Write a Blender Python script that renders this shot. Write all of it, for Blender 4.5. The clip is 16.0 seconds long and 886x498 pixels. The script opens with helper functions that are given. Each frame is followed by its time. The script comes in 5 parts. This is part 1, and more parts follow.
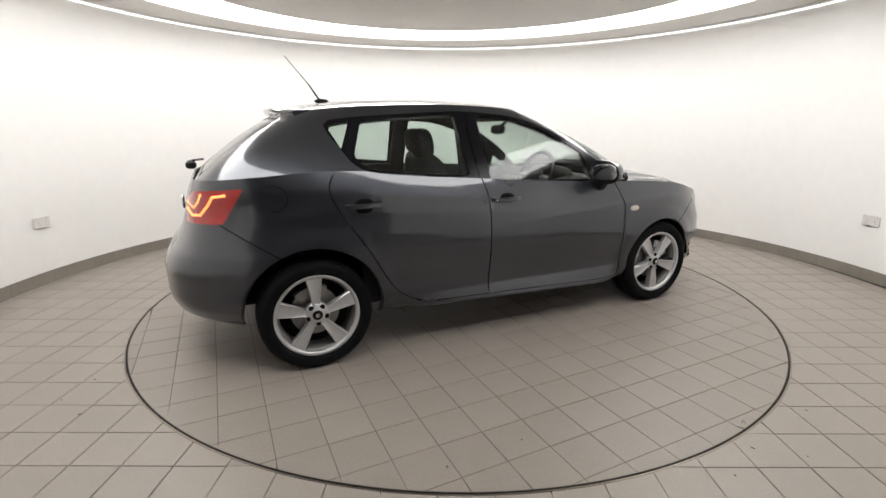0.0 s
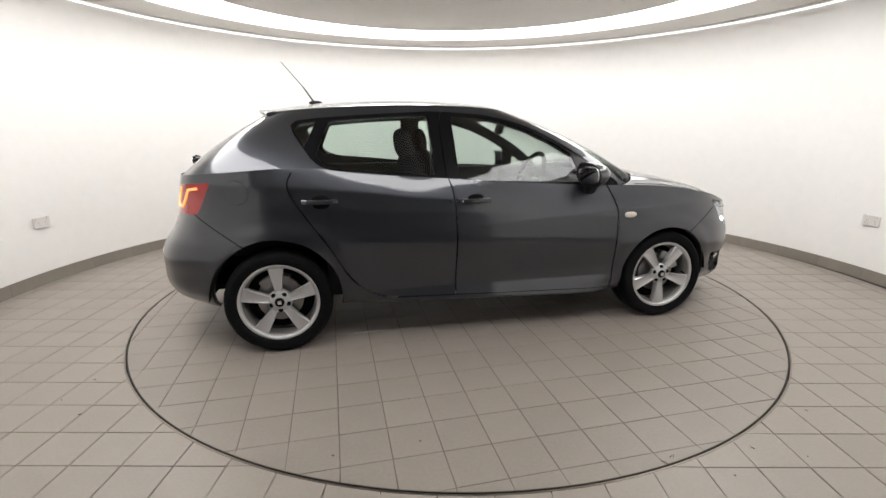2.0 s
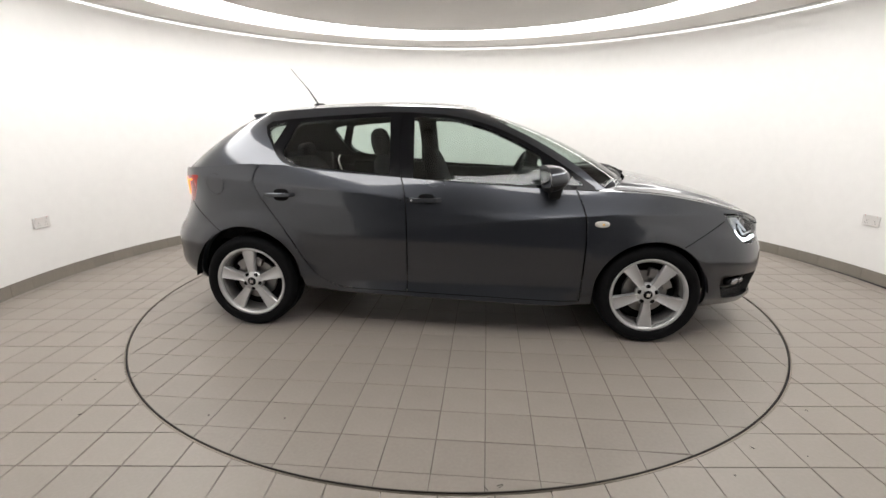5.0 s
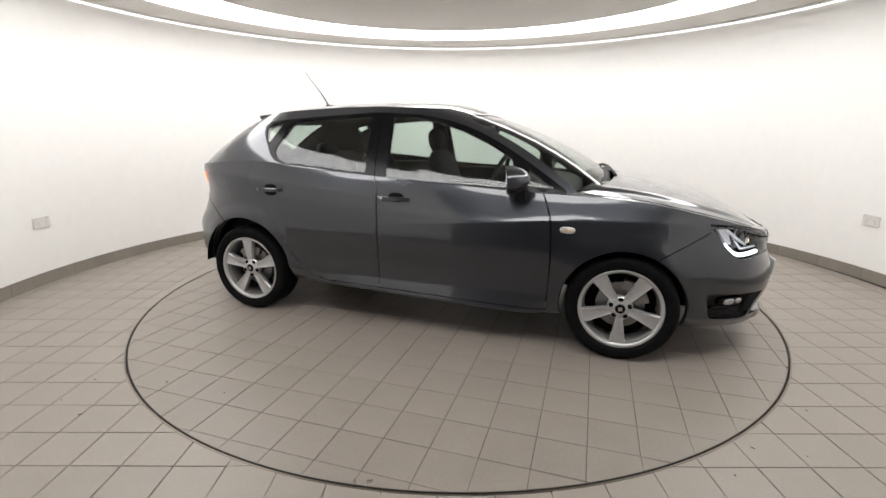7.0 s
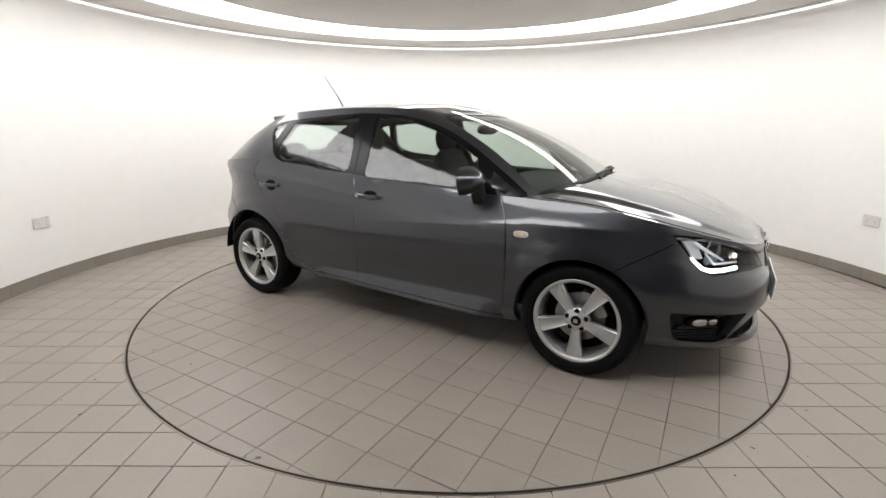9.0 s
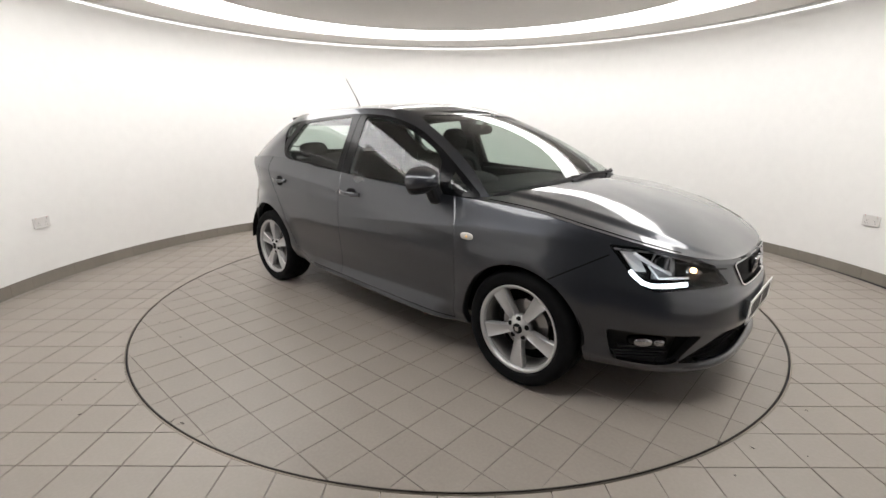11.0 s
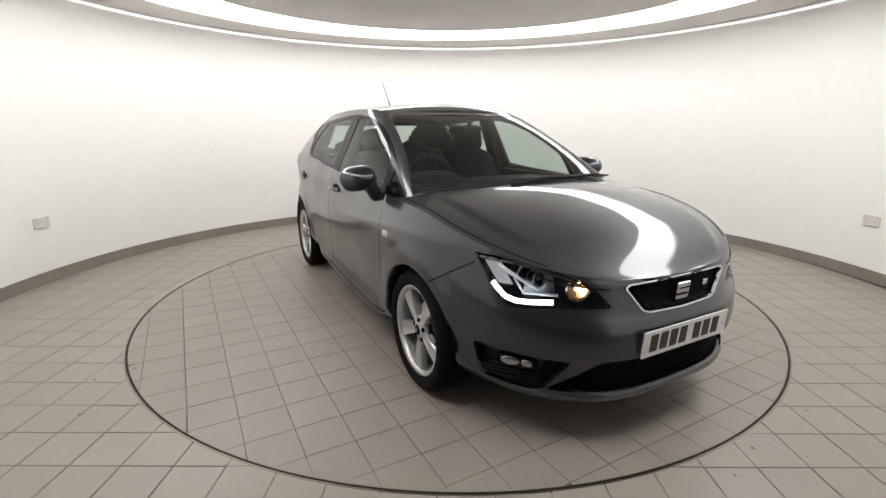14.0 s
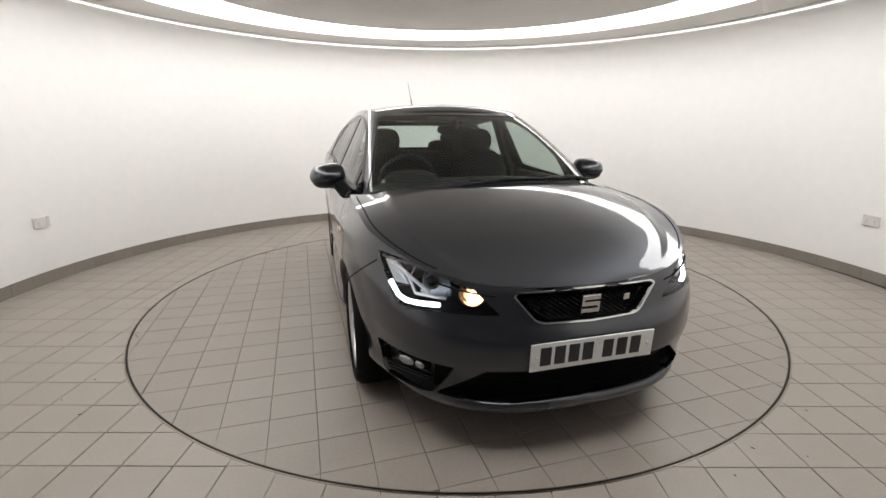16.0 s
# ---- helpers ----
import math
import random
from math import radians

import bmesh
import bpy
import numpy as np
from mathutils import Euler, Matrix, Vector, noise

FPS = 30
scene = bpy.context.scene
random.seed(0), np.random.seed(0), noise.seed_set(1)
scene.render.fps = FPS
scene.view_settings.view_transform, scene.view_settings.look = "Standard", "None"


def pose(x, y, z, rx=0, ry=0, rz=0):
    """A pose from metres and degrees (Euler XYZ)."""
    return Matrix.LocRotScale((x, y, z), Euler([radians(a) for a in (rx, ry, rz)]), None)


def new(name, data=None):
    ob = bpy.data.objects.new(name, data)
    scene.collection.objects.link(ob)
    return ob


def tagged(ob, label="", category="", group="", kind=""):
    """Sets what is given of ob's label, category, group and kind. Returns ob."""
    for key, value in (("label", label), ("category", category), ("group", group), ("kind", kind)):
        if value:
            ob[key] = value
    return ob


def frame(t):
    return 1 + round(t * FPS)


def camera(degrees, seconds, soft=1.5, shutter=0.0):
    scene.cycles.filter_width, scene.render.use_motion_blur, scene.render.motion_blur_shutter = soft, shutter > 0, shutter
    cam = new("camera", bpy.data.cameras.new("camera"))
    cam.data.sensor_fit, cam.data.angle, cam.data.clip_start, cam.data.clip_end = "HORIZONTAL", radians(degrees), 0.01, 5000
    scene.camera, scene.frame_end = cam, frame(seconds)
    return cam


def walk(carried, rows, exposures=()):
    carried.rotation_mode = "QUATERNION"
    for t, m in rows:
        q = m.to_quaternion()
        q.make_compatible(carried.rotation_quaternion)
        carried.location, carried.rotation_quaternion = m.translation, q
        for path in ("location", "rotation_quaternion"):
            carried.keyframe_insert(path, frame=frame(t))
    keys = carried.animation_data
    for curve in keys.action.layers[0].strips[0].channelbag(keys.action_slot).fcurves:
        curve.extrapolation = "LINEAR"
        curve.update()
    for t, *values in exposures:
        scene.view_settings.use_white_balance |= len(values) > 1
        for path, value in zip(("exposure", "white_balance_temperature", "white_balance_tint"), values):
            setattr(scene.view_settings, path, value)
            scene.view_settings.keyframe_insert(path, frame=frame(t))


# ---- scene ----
# The camera stands still in the opening of a round photo booth; a car turns on a turntable.
cam = camera(87.04, 16.0)
CAM = Matrix.Translation((0, -3.633, 1.255)) @ Euler((0, 0, radians(1.30))).to_matrix().to_4x4() \
    @ Euler((radians(90 - 14.43), 0, 0)).to_matrix().to_4x4() @ Euler((0, 0, radians(-0.07))).to_matrix().to_4x4()
walk(cam, [(0.0, CAM), (16.0, CAM)], exposures=[(0.0, -0.06), (4.0, 0.0), (8.0, -0.02), (12.5, -0.12), (14.5, -0.15), (16.0, -0.22)])

YAW0, RATE = 26.38, -6.196          # the turntable's angle at the start and its speed
OFF = (-0.003, -0.095)              # the car stands a little off the turntable's axis

# ---- world and light ----
world = bpy.data.worlds.new("world")
scene.world = world
world.use_nodes = True
world.node_tree.nodes["Background"].inputs[0].default_value = (0.9, 0.95, 1.0, 1)
world.node_tree.nodes["Background"].inputs[1].default_value = 0.05
LAMP, STRIP = 7.3, 1.8              # glow of the ceiling ring and of the strip along the wall's top

# ---- materials ----


def material(name, colour, rough=0.5, metal=0.0, coat=0.0, vary=0.0, scale=8.0, bump=0.0, bump_scale=200.0,
             glow=0.0, glow_colour=None, per_object=0.0, spec=0.5, trans=0.0, ior=1.45):
    m = bpy.data.materials.new(name)
    m.use_nodes = True
    nt = m.node_tree
    b = nt.nodes["Principled BSDF"]
    b.inputs["Base Color"].default_value = (*colour, 1)
    b.inputs["Roughness"].default_value = rough
    b.inputs["Metallic"].default_value = metal
    b.inputs["Coat Weight"].default_value = coat
    b.inputs["Coat Roughness"].default_value = 0.03
    b.inputs["Specular IOR Level"].default_value = spec
    b.inputs["Transmission Weight"].default_value = trans
    b.inputs["IOR"].default_value = ior
    tc = nt.nodes.new("ShaderNodeTexCoord")
    if vary or per_object:
        n = nt.nodes.new("ShaderNodeTexNoise")
        n.inputs["Scale"].default_value = scale
        n.inputs["Detail"].default_value = 6
        nt.links.new(tc.outputs["Object"], n.inputs["Vector"])
        n2 = nt.nodes.new("ShaderNodeTexNoise")
        n2.inputs["Scale"].default_value = scale * 14
        n2.inputs["Detail"].default_value = 4
        nt.links.new(tc.outputs["Object"], n2.inputs["Vector"])
        add = nt.nodes.new("ShaderNodeMath")
        add.operation = "ADD"
        nt.links.new(n.outputs["Fac"], add.inputs[0])
        nt.links.new(n2.outputs["Fac"], add.inputs[1])
        mr = nt.nodes.new("ShaderNodeMapRange")
        mr.inputs["From Min"].default_value, mr.inputs["From Max"].default_value = 0.7, 1.3
        mr.inputs["To Min"].default_value, mr.inputs["To Max"].default_value = 1 - vary, 1 + vary
        nt.links.new(add.outputs[0], mr.inputs["Value"])
        fac = mr.outputs["Result"]
        if per_object:
            oi = nt.nodes.new("ShaderNodeObjectInfo")
            mo = nt.nodes.new("ShaderNodeMapRange")
            mo.inputs["To Min"].default_value, mo.inputs["To Max"].default_value = 1 - per_object, 1 + per_object
            nt.links.new(oi.outputs["Random"], mo.inputs["Value"])
            mu = nt.nodes.new("ShaderNodeMath")
            mu.operation = "MULTIPLY"
            nt.links.new(fac, mu.inputs[0])
            nt.links.new(mo.outputs["Result"], mu.inputs[1])
            fac = mu.outputs[0]
        hsv = nt.nodes.new("ShaderNodeHueSaturation")
        hsv.inputs["Color"].default_value = (*colour, 1)
        nt.links.new(fac, hsv.inputs["Value"])
        nt.links.new(hsv.outputs["Color"], b.inputs["Base Color"])
        rr = nt.nodes.new("ShaderNodeMapRange")
        rr.inputs["From Min"].default_value, rr.inputs["From Max"].default_value = 0.3, 0.7
        rr.inputs["To Min"].default_value, rr.inputs["To Max"].default_value = rough * 0.85, min(1, rough * 1.15)
        nt.links.new(n.outputs["Fac"], rr.inputs["Value"])
        nt.links.new(rr.outputs["Result"], b.inputs["Roughness"])
    if bump:
        nb = nt.nodes.new("ShaderNodeTexNoise")
        nb.inputs["Scale"].default_value = bump_scale
        nb.inputs["Detail"].default_value = 5
        nt.links.new(tc.outputs["Object"], nb.inputs["Vector"])
        bp = nt.nodes.new("ShaderNodeBump")
        bp.inputs["Strength"].default_value = bump
        bp.inputs["Distance"].default_value = 0.002
        nt.links.new(nb.outputs["Fac"], bp.inputs["Height"])
        nt.links.new(bp.outputs["Normal"], b.inputs["Normal"])
    if glow:
        b.inputs["Emission Color"].default_value = (*(glow_colour or colour), 1)
        b.inputs["Emission Strength"].default_value = glow
    return m


M_WALL = material("wall_paint", (0.80, 0.79, 0.77), 0.75, vary=0.02, scale=0.8, bump=0.15, bump_scale=90)
M_ENTRY = material("reflection_grey", (0.40, 0.40, 0.40), 0.8, vary=0.04, scale=1.5)
M_SOFFIT = material("ceiling_paint", (0.78, 0.76, 0.73), 0.8, vary=0.02, scale=1.0)
M_TRIM = material("white_trim", (0.82, 0.81, 0.79), 0.5)
M_LAMP = material("lamp_diffuser", (0.9, 0.9, 0.9), 0.6, glow=LAMP, glow_colour=(1.0, 0.983, 0.972))
M_STRIP = material("glowing_strip", (0.9, 0.9, 0.9), 0.6, glow=STRIP, glow_colour=(1.0, 0.99, 0.98))
M_TILE = material("floor_tile", (0.252, 0.222, 0.195), 0.42, vary=0.06, scale=5.0, bump=0.12, bump_scale=60, per_object=0.03)
M_TILE_T = material("turntable_tile", (0.240, 0.211, 0.186), 0.40, vary=0.07, scale=5.0, bump=0.12, bump_scale=60, per_object=0.035)
M_GROUT = material("blue_grey_grout", (0.045, 0.048, 0.07), 0.9, vary=0.2, scale=6)
M_GROUT_T = material("brown_grout", (0.088, 0.074, 0.062), 0.9, vary=0.25, scale=6)
M_SKIRT = material("skirting_tile", (0.22, 0.198, 0.168), 0.45, vary=0.05, scale=6, per_object=0.04)
M_STEEL = material("steel_edge", (0.22, 0.19, 0.16), 0.35, metal=1.0, vary=0.15, scale=10)
M_GAP = material("dark_gap", (0.03, 0.026, 0.022), 0.8, vary=0.3, scale=8)
M_SOCKET = material("socket_plastic", (0.62, 0.60, 0.58), 0.35)
M_RED = material("red_plastic", (0.5, 0.03, 0.02), 0.4)
M_PAINT = material("grey_car_paint", (0.041, 0.0447, 0.053), 0.32, metal=0.85, coat=1.0, vary=0.01, scale=2.5)
M_PAINT.node_tree.nodes["Principled BSDF"].inputs["Coat IOR"].default_value = 1.56
M_SHELL = material("black_shell", (0.005, 0.005, 0.0055), 0.8, spec=0.12)
M_BLACK = material("black_plastic", (0.011, 0.011, 0.012), 0.5, spec=0.3, bump=0.1, bump_scale=400)
M_GLOSS = material("gloss_black", (0.006, 0.006, 0.007), 0.15, spec=0.16)
M_RUBBER = material("tyre_rubber", (0.005, 0.005, 0.0055), 0.75, vary=0.15, scale=20, spec=0.10)
M_ALLOY = material("silver_alloy", (0.47, 0.47, 0.47), 0.34, metal=0.6, coat=0.3, vary=0.02, scale=30)
M_BARREL = material("dusty_alloy", (0.16, 0.155, 0.15), 0.5, metal=0.5, vary=0.1, scale=25)
M_CHROME = material("chrome", (0.62, 0.62, 0.63), 0.09, metal=1.0)
M_DISC = material("brake_steel", (0.30, 0.29, 0.28), 0.4, metal=0.9, vary=0.1, scale=30)
M_FABRIC = material("dark_fabric", (0.009, 0.009, 0.010), 0.9, spec=0.2, vary=0.15, scale=30, bump=0.3, bump_scale=500)
M_CABIN = material("cabin_plastic", (0.012, 0.012, 0.013), 0.65, spec=0.3, vary=0.08, scale=20)
M_LINING = material("roof_lining", (0.16, 0.16, 0.155), 0.9)
M_REDLENS = material("red_lens", (0.28, 0.004, 0.004), 0.08, coat=0.6, glow=0.05, glow_colour=(1.0, 0.05, 0.025))
M_AMBER = material("tail_light_tube", (0.9, 0.3, 0.1), 0.3, glow=1.6, glow_colour=(1.0, 0.30, 0.08))
M_DRL = material("daytime_light_tube", (0.9, 0.95, 1.0), 0.3, glow=6.0, glow_colour=(0.80, 0.92, 1.0))
M_BEAM = material("headlamp_bulb", (1.0, 0.9, 0.7), 0.3, glow=8000.0, glow_colour=(0.78, 0.92, 1.0))
M_WARM = material("side_bulb", (1.0, 0.8, 0.6), 0.3, glow=14.0, glow_colour=(1.0, 0.55, 0.28))
M_REFLECT = material("lamp_reflector", (0.75, 0.72, 0.68), 0.22, metal=1.0)
M_CHEEK = material("bright_lamp_trim", (0.66, 0.67, 0.69), 0.25, metal=0.25)
M_FOG = material("fog_lamp_reflector", (0.42, 0.42, 0.43), 0.15, metal=0.9, vary=0.1, scale=60)
M_BEZEL = material("lamp_bezel", (0.20, 0.20, 0.21), 0.28, metal=0.6, vary=0.03, scale=30)
M_PLATE = material("number_plate_white", (0.74, 0.74, 0.72), 0.3, vary=0.02, scale=20)
M_INK = material("plate_black", (0.02, 0.02, 0.02), 0.4)


def glass(name, tint, rough=0.0, least=0.06):
    """Thin glass: part clear, part mirror, by the angle of view."""
    m = bpy.data.materials.new(name)
    m.use_nodes = True
    nt = m.node_tree
    nt.nodes.remove(nt.nodes["Principled BSDF"])
    out = nt.nodes["Material Output"]
    tr = nt.nodes.new("ShaderNodeBsdfTransparent")
    tr.inputs["Color"].default_value = (*tint, 1)
    gl = nt.nodes.new("ShaderNodeBsdfGlossy")
    gl.inputs["Roughness"].default_value = rough
    lw = nt.nodes.new("ShaderNodeLayerWeight")
    lw.inputs["Blend"].default_value = 0.5
    pw = nt.nodes.new("ShaderNodeMath")
    pw.operation = "POWER"
    nt.links.new(lw.outputs["Facing"], pw.inputs[0])
    pw.inputs[1].default_value = 4.8
    fr = nt.nodes.new("ShaderNodeMapRange")
    fr.inputs["To Min"].default_value, fr.inputs["To Max"].default_value = least, 1.0
    nt.links.new(pw.outputs[0], fr.inputs["Value"])
    mix = nt.nodes.new("ShaderNodeMixShader")
    nt.links.new(fr.outputs[0], mix.inputs[0])
    nt.links.new(tr.outputs[0], mix.inputs[1])
    nt.links.new(gl.outputs[0], mix.inputs[2])
    nt.links.new(mix.outputs[0], out.inputs["Surface"])
    return m


M_GLASS = glass("window_glass", (0.72, 0.80, 0.76))
M_LENS = glass("clear_lens", (0.93, 0.94, 0.95), least=0.035)

# ---- helpers of this scene ----


def mesh_of(name, bm, mat, smooth=False):
    me = bpy.data.meshes.new(name)
    bm.to_mesh(me)
    bm.free()
    for m in (mat if isinstance(mat, (list, tuple)) else [mat]):
        me.materials.append(m)
    if smooth:
        me.shade_smooth()
    return me


def part(name, bm, mat, parent=None, label="", smooth=False, m=None):
    me = bm if isinstance(bm, bpy.types.Mesh) else mesh_of(name, bm, mat, smooth)
    ob = new(name, me)
    if parent:
        ob.parent = parent
    if m is not None:
        ob.matrix_basis = m
    if label:
        ob["label"] = label
    return ob


def empty(name):
    return new(name)


def box(bm, cx, cy, cz, sx, sy, sz, bevel=0.0, m=None, seg=2):
    r = bmesh.ops.create_cube(bm, size=1, matrix=(m or Matrix()) @ Matrix.Translation((cx, cy, cz)) @ Matrix.Diagonal((sx, sy, sz, 1)))
    if bevel:
        es = {e for v in r["verts"] for e in v.link_edges}
        bmesh.ops.bevel(bm, geom=list(es), offset=bevel, segments=seg, profile=0.6, affect="EDGES")
    return bm


def spin(profile, n=64, a0=0.0, a1=2 * math.pi, axis="Z"):
    """A body of revolution from (r, h) pairs; closed round when the turn is full."""
    full = abs(a1 - a0 - 2 * math.pi) < 1e-6
    bm = bmesh.new()
    rows = []
    for i in range(n if full else n + 1):
        a = a0 + (a1 - a0) * i / n
        c, s = math.cos(a), math.sin(a)
        rows.append([bm.verts.new((r * c, r * s, h) if axis == "Z" else (r * c, h, r * s)) for r, h in profile])
    for i in range(n):
        p, q = rows[i], rows[(i + 1) % len(rows)]
        for j in range(len(profile) - 1):
            bm.faces.new((p[j], q[j], q[j + 1], p[j + 1]))
    bmesh.ops.remove_doubles(bm, verts=bm.verts, dist=1e-6)
    bmesh.ops.recalc_face_normals(bm, faces=bm.faces)
    return bm


def tube(points, radius, n=8, closed=False, taper=None):
    """A round bar along points."""
    bm = bmesh.new()
    pts = [Vector(p) for p in points]
    rings = []
    for i, p in enumerate(pts):
        a = pts[i - 1] if (i or closed) else p
        b = pts[(i + 1) % len(pts)] if (i < len(pts) - 1 or closed) else p
        d = (b - a).normalized()
        u = d.cross(Vector((0, 0, 1)) if abs(d.z) < 0.9 else Vector((1, 0, 0))).normalized()
        v = d.cross(u)
        r = radius if taper is None else radius + (taper - radius) * i / (len(pts) - 1)
        rings.append([bm.verts.new(p + r * (math.cos(2 * math.pi * k / n) * u + math.sin(2 * math.pi * k / n) * v)) for k in range(n)])
    last = len(rings) if closed else len(rings) - 1
    for i in range(last):
        p, q = rings[i], rings[(i + 1) % len(rings)]
        for k in range(n):
            bm.faces.new((p[k], p[(k + 1) % n], q[(k + 1) % n], q[k]))
    if not closed:
        bm.faces.new(rings[0][::-1])
        bm.faces.new(rings[-1])
    bmesh.ops.recalc_face_normals(bm, faces=bm.faces)
    return bm


def join(*bms):
    """Several bmeshes in one."""
    out = bms[0]
    for b in bms[1:]:
        me = bpy.data.meshes.new("tmp")
        b.to_mesh(me)
        b.free()
        out.from_mesh(me)
        bpy.data.meshes.remove(me)
    return out


def curve(*keys, soft=0.0):
    """A smooth function through (x, value) keys, that does not overshoot; soft evens out its curvature over that length."""
    xs = np.array([k[0] for k in keys], float)
    ys = np.array([k[1] for k in keys], float)
    d = np.diff(ys) / np.diff(xs)
    m = np.zeros(len(xs))
    m[0], m[-1] = d[0], d[-1]
    for i in range(1, len(xs) - 1):
        if d[i - 1] * d[i] > 0:
            h0, h1 = xs[i] - xs[i - 1], xs[i + 1] - xs[i]
            m[i] = 3 * (h0 + h1) / ((2 * h1 + h0) / d[i - 1] + (h1 + 2 * h0) / d[i])

    def f(x):
        x = np.clip(np.asarray(x, float), xs[0], xs[-1])
        i = np.clip(np.searchsorted(xs, x) - 1, 0, len(xs) - 2)
        h = xs[i + 1] - xs[i]
        t = (x - xs[i]) / h
        return ((2 * t**3 - 3 * t**2 + 1) * ys[i] + (t**3 - 2 * t**2 + t) * h * m[i]
                + (-2 * t**3 + 3 * t**2) * ys[i + 1] + (t**3 - t**2) * h * m[i + 1])
    if not soft:
        return f
    gx = np.linspace(xs[0] - 4 * soft, xs[-1] + 4 * soft, 3001)
    gy = f(gx) + np.where(gx < xs[0], m[0] * (gx - xs[0]), 0) + np.where(gx > xs[-1], m[-1] * (gx - xs[-1]), 0)
    step = gx[1] - gx[0]
    k = np.exp(-0.5 * (np.arange(-int(3 * soft / step), int(3 * soft / step) + 1) * step / soft) ** 2)
    even = np.convolve(np.pad(gy, len(k) // 2, mode="edge"), k / k.sum(), mode="valid")
    return lambda x: np.interp(x, gx, even)


def rounded(points, r, n=5):
    """A polygon with its corners rounded."""
    out = []
    k = len(points)
    for i in range(k):
        p = Vector(points[i][:2])
        rr = points[i][2] if len(points[i]) > 2 else r
        a = Vector(points[i - 1][:2]) - p
        b = Vector(points[(i + 1) % k][:2]) - p
        rr = min(rr, a.length * 0.45, b.length * 0.45)
        a, b = p + a.normalized() * rr, p + b.normalized() * rr
        for j in range(n + 1):
            t = j / n
            out.append(tuple((1 - t)**2 * a + 2 * t * (1 - t) * p + t * t * b))
    return out


def prism(poly, d0, d1, axes="xz"):
    """A plate with the outline poly in two axes, from d0 to d1 in the third."""
    bm = bmesh.new()

    def at(p, d):
        return {"xz": (p[0], d, p[1]), "yz": (d, p[0], p[1]), "xy": (p[0], p[1], d)}[axes]
    a = [bm.verts.new(at(p, d0)) for p in poly]
    b = [bm.verts.new(at(p, d1)) for p in poly]
    bm.faces.new(a)
    bm.faces.new(b[::-1])
    for i in range(len(poly)):
        j = (i + 1) % len(poly)
        bm.faces.new((a[i], b[i], b[j], a[j]))
    bmesh.ops.recalc_face_normals(bm, faces=bm.faces)
    return bm


# ---- the room ----
RW, WC = 3.47, (0.06, -0.08)        # the round wall
ZW = 2.345                          # its height
RT = 2.243                          # the turntable
PITCH, JOINT = 0.2035, 0.0030       # 200 mm tiles
GAP_A = radians(27)                 # half the opening in the wall, behind the camera
A0, A1 = -math.pi / 2 + GAP_A, 1.5 * math.pi - GAP_A


def arc_body(profile, n=160, c=WC, a0=A0, a1=A1):
    bm = spin(profile, n, a0, a1)
    bmesh.ops.holes_fill(bm, edges=[e for e in bm.edges if e.is_boundary], sides=0)
    bmesh.ops.translate(bm, verts=bm.verts, vec=(c[0], c[1], 0))
    bmesh.ops.recalc_face_normals(bm, faces=bm.faces)
    return bm


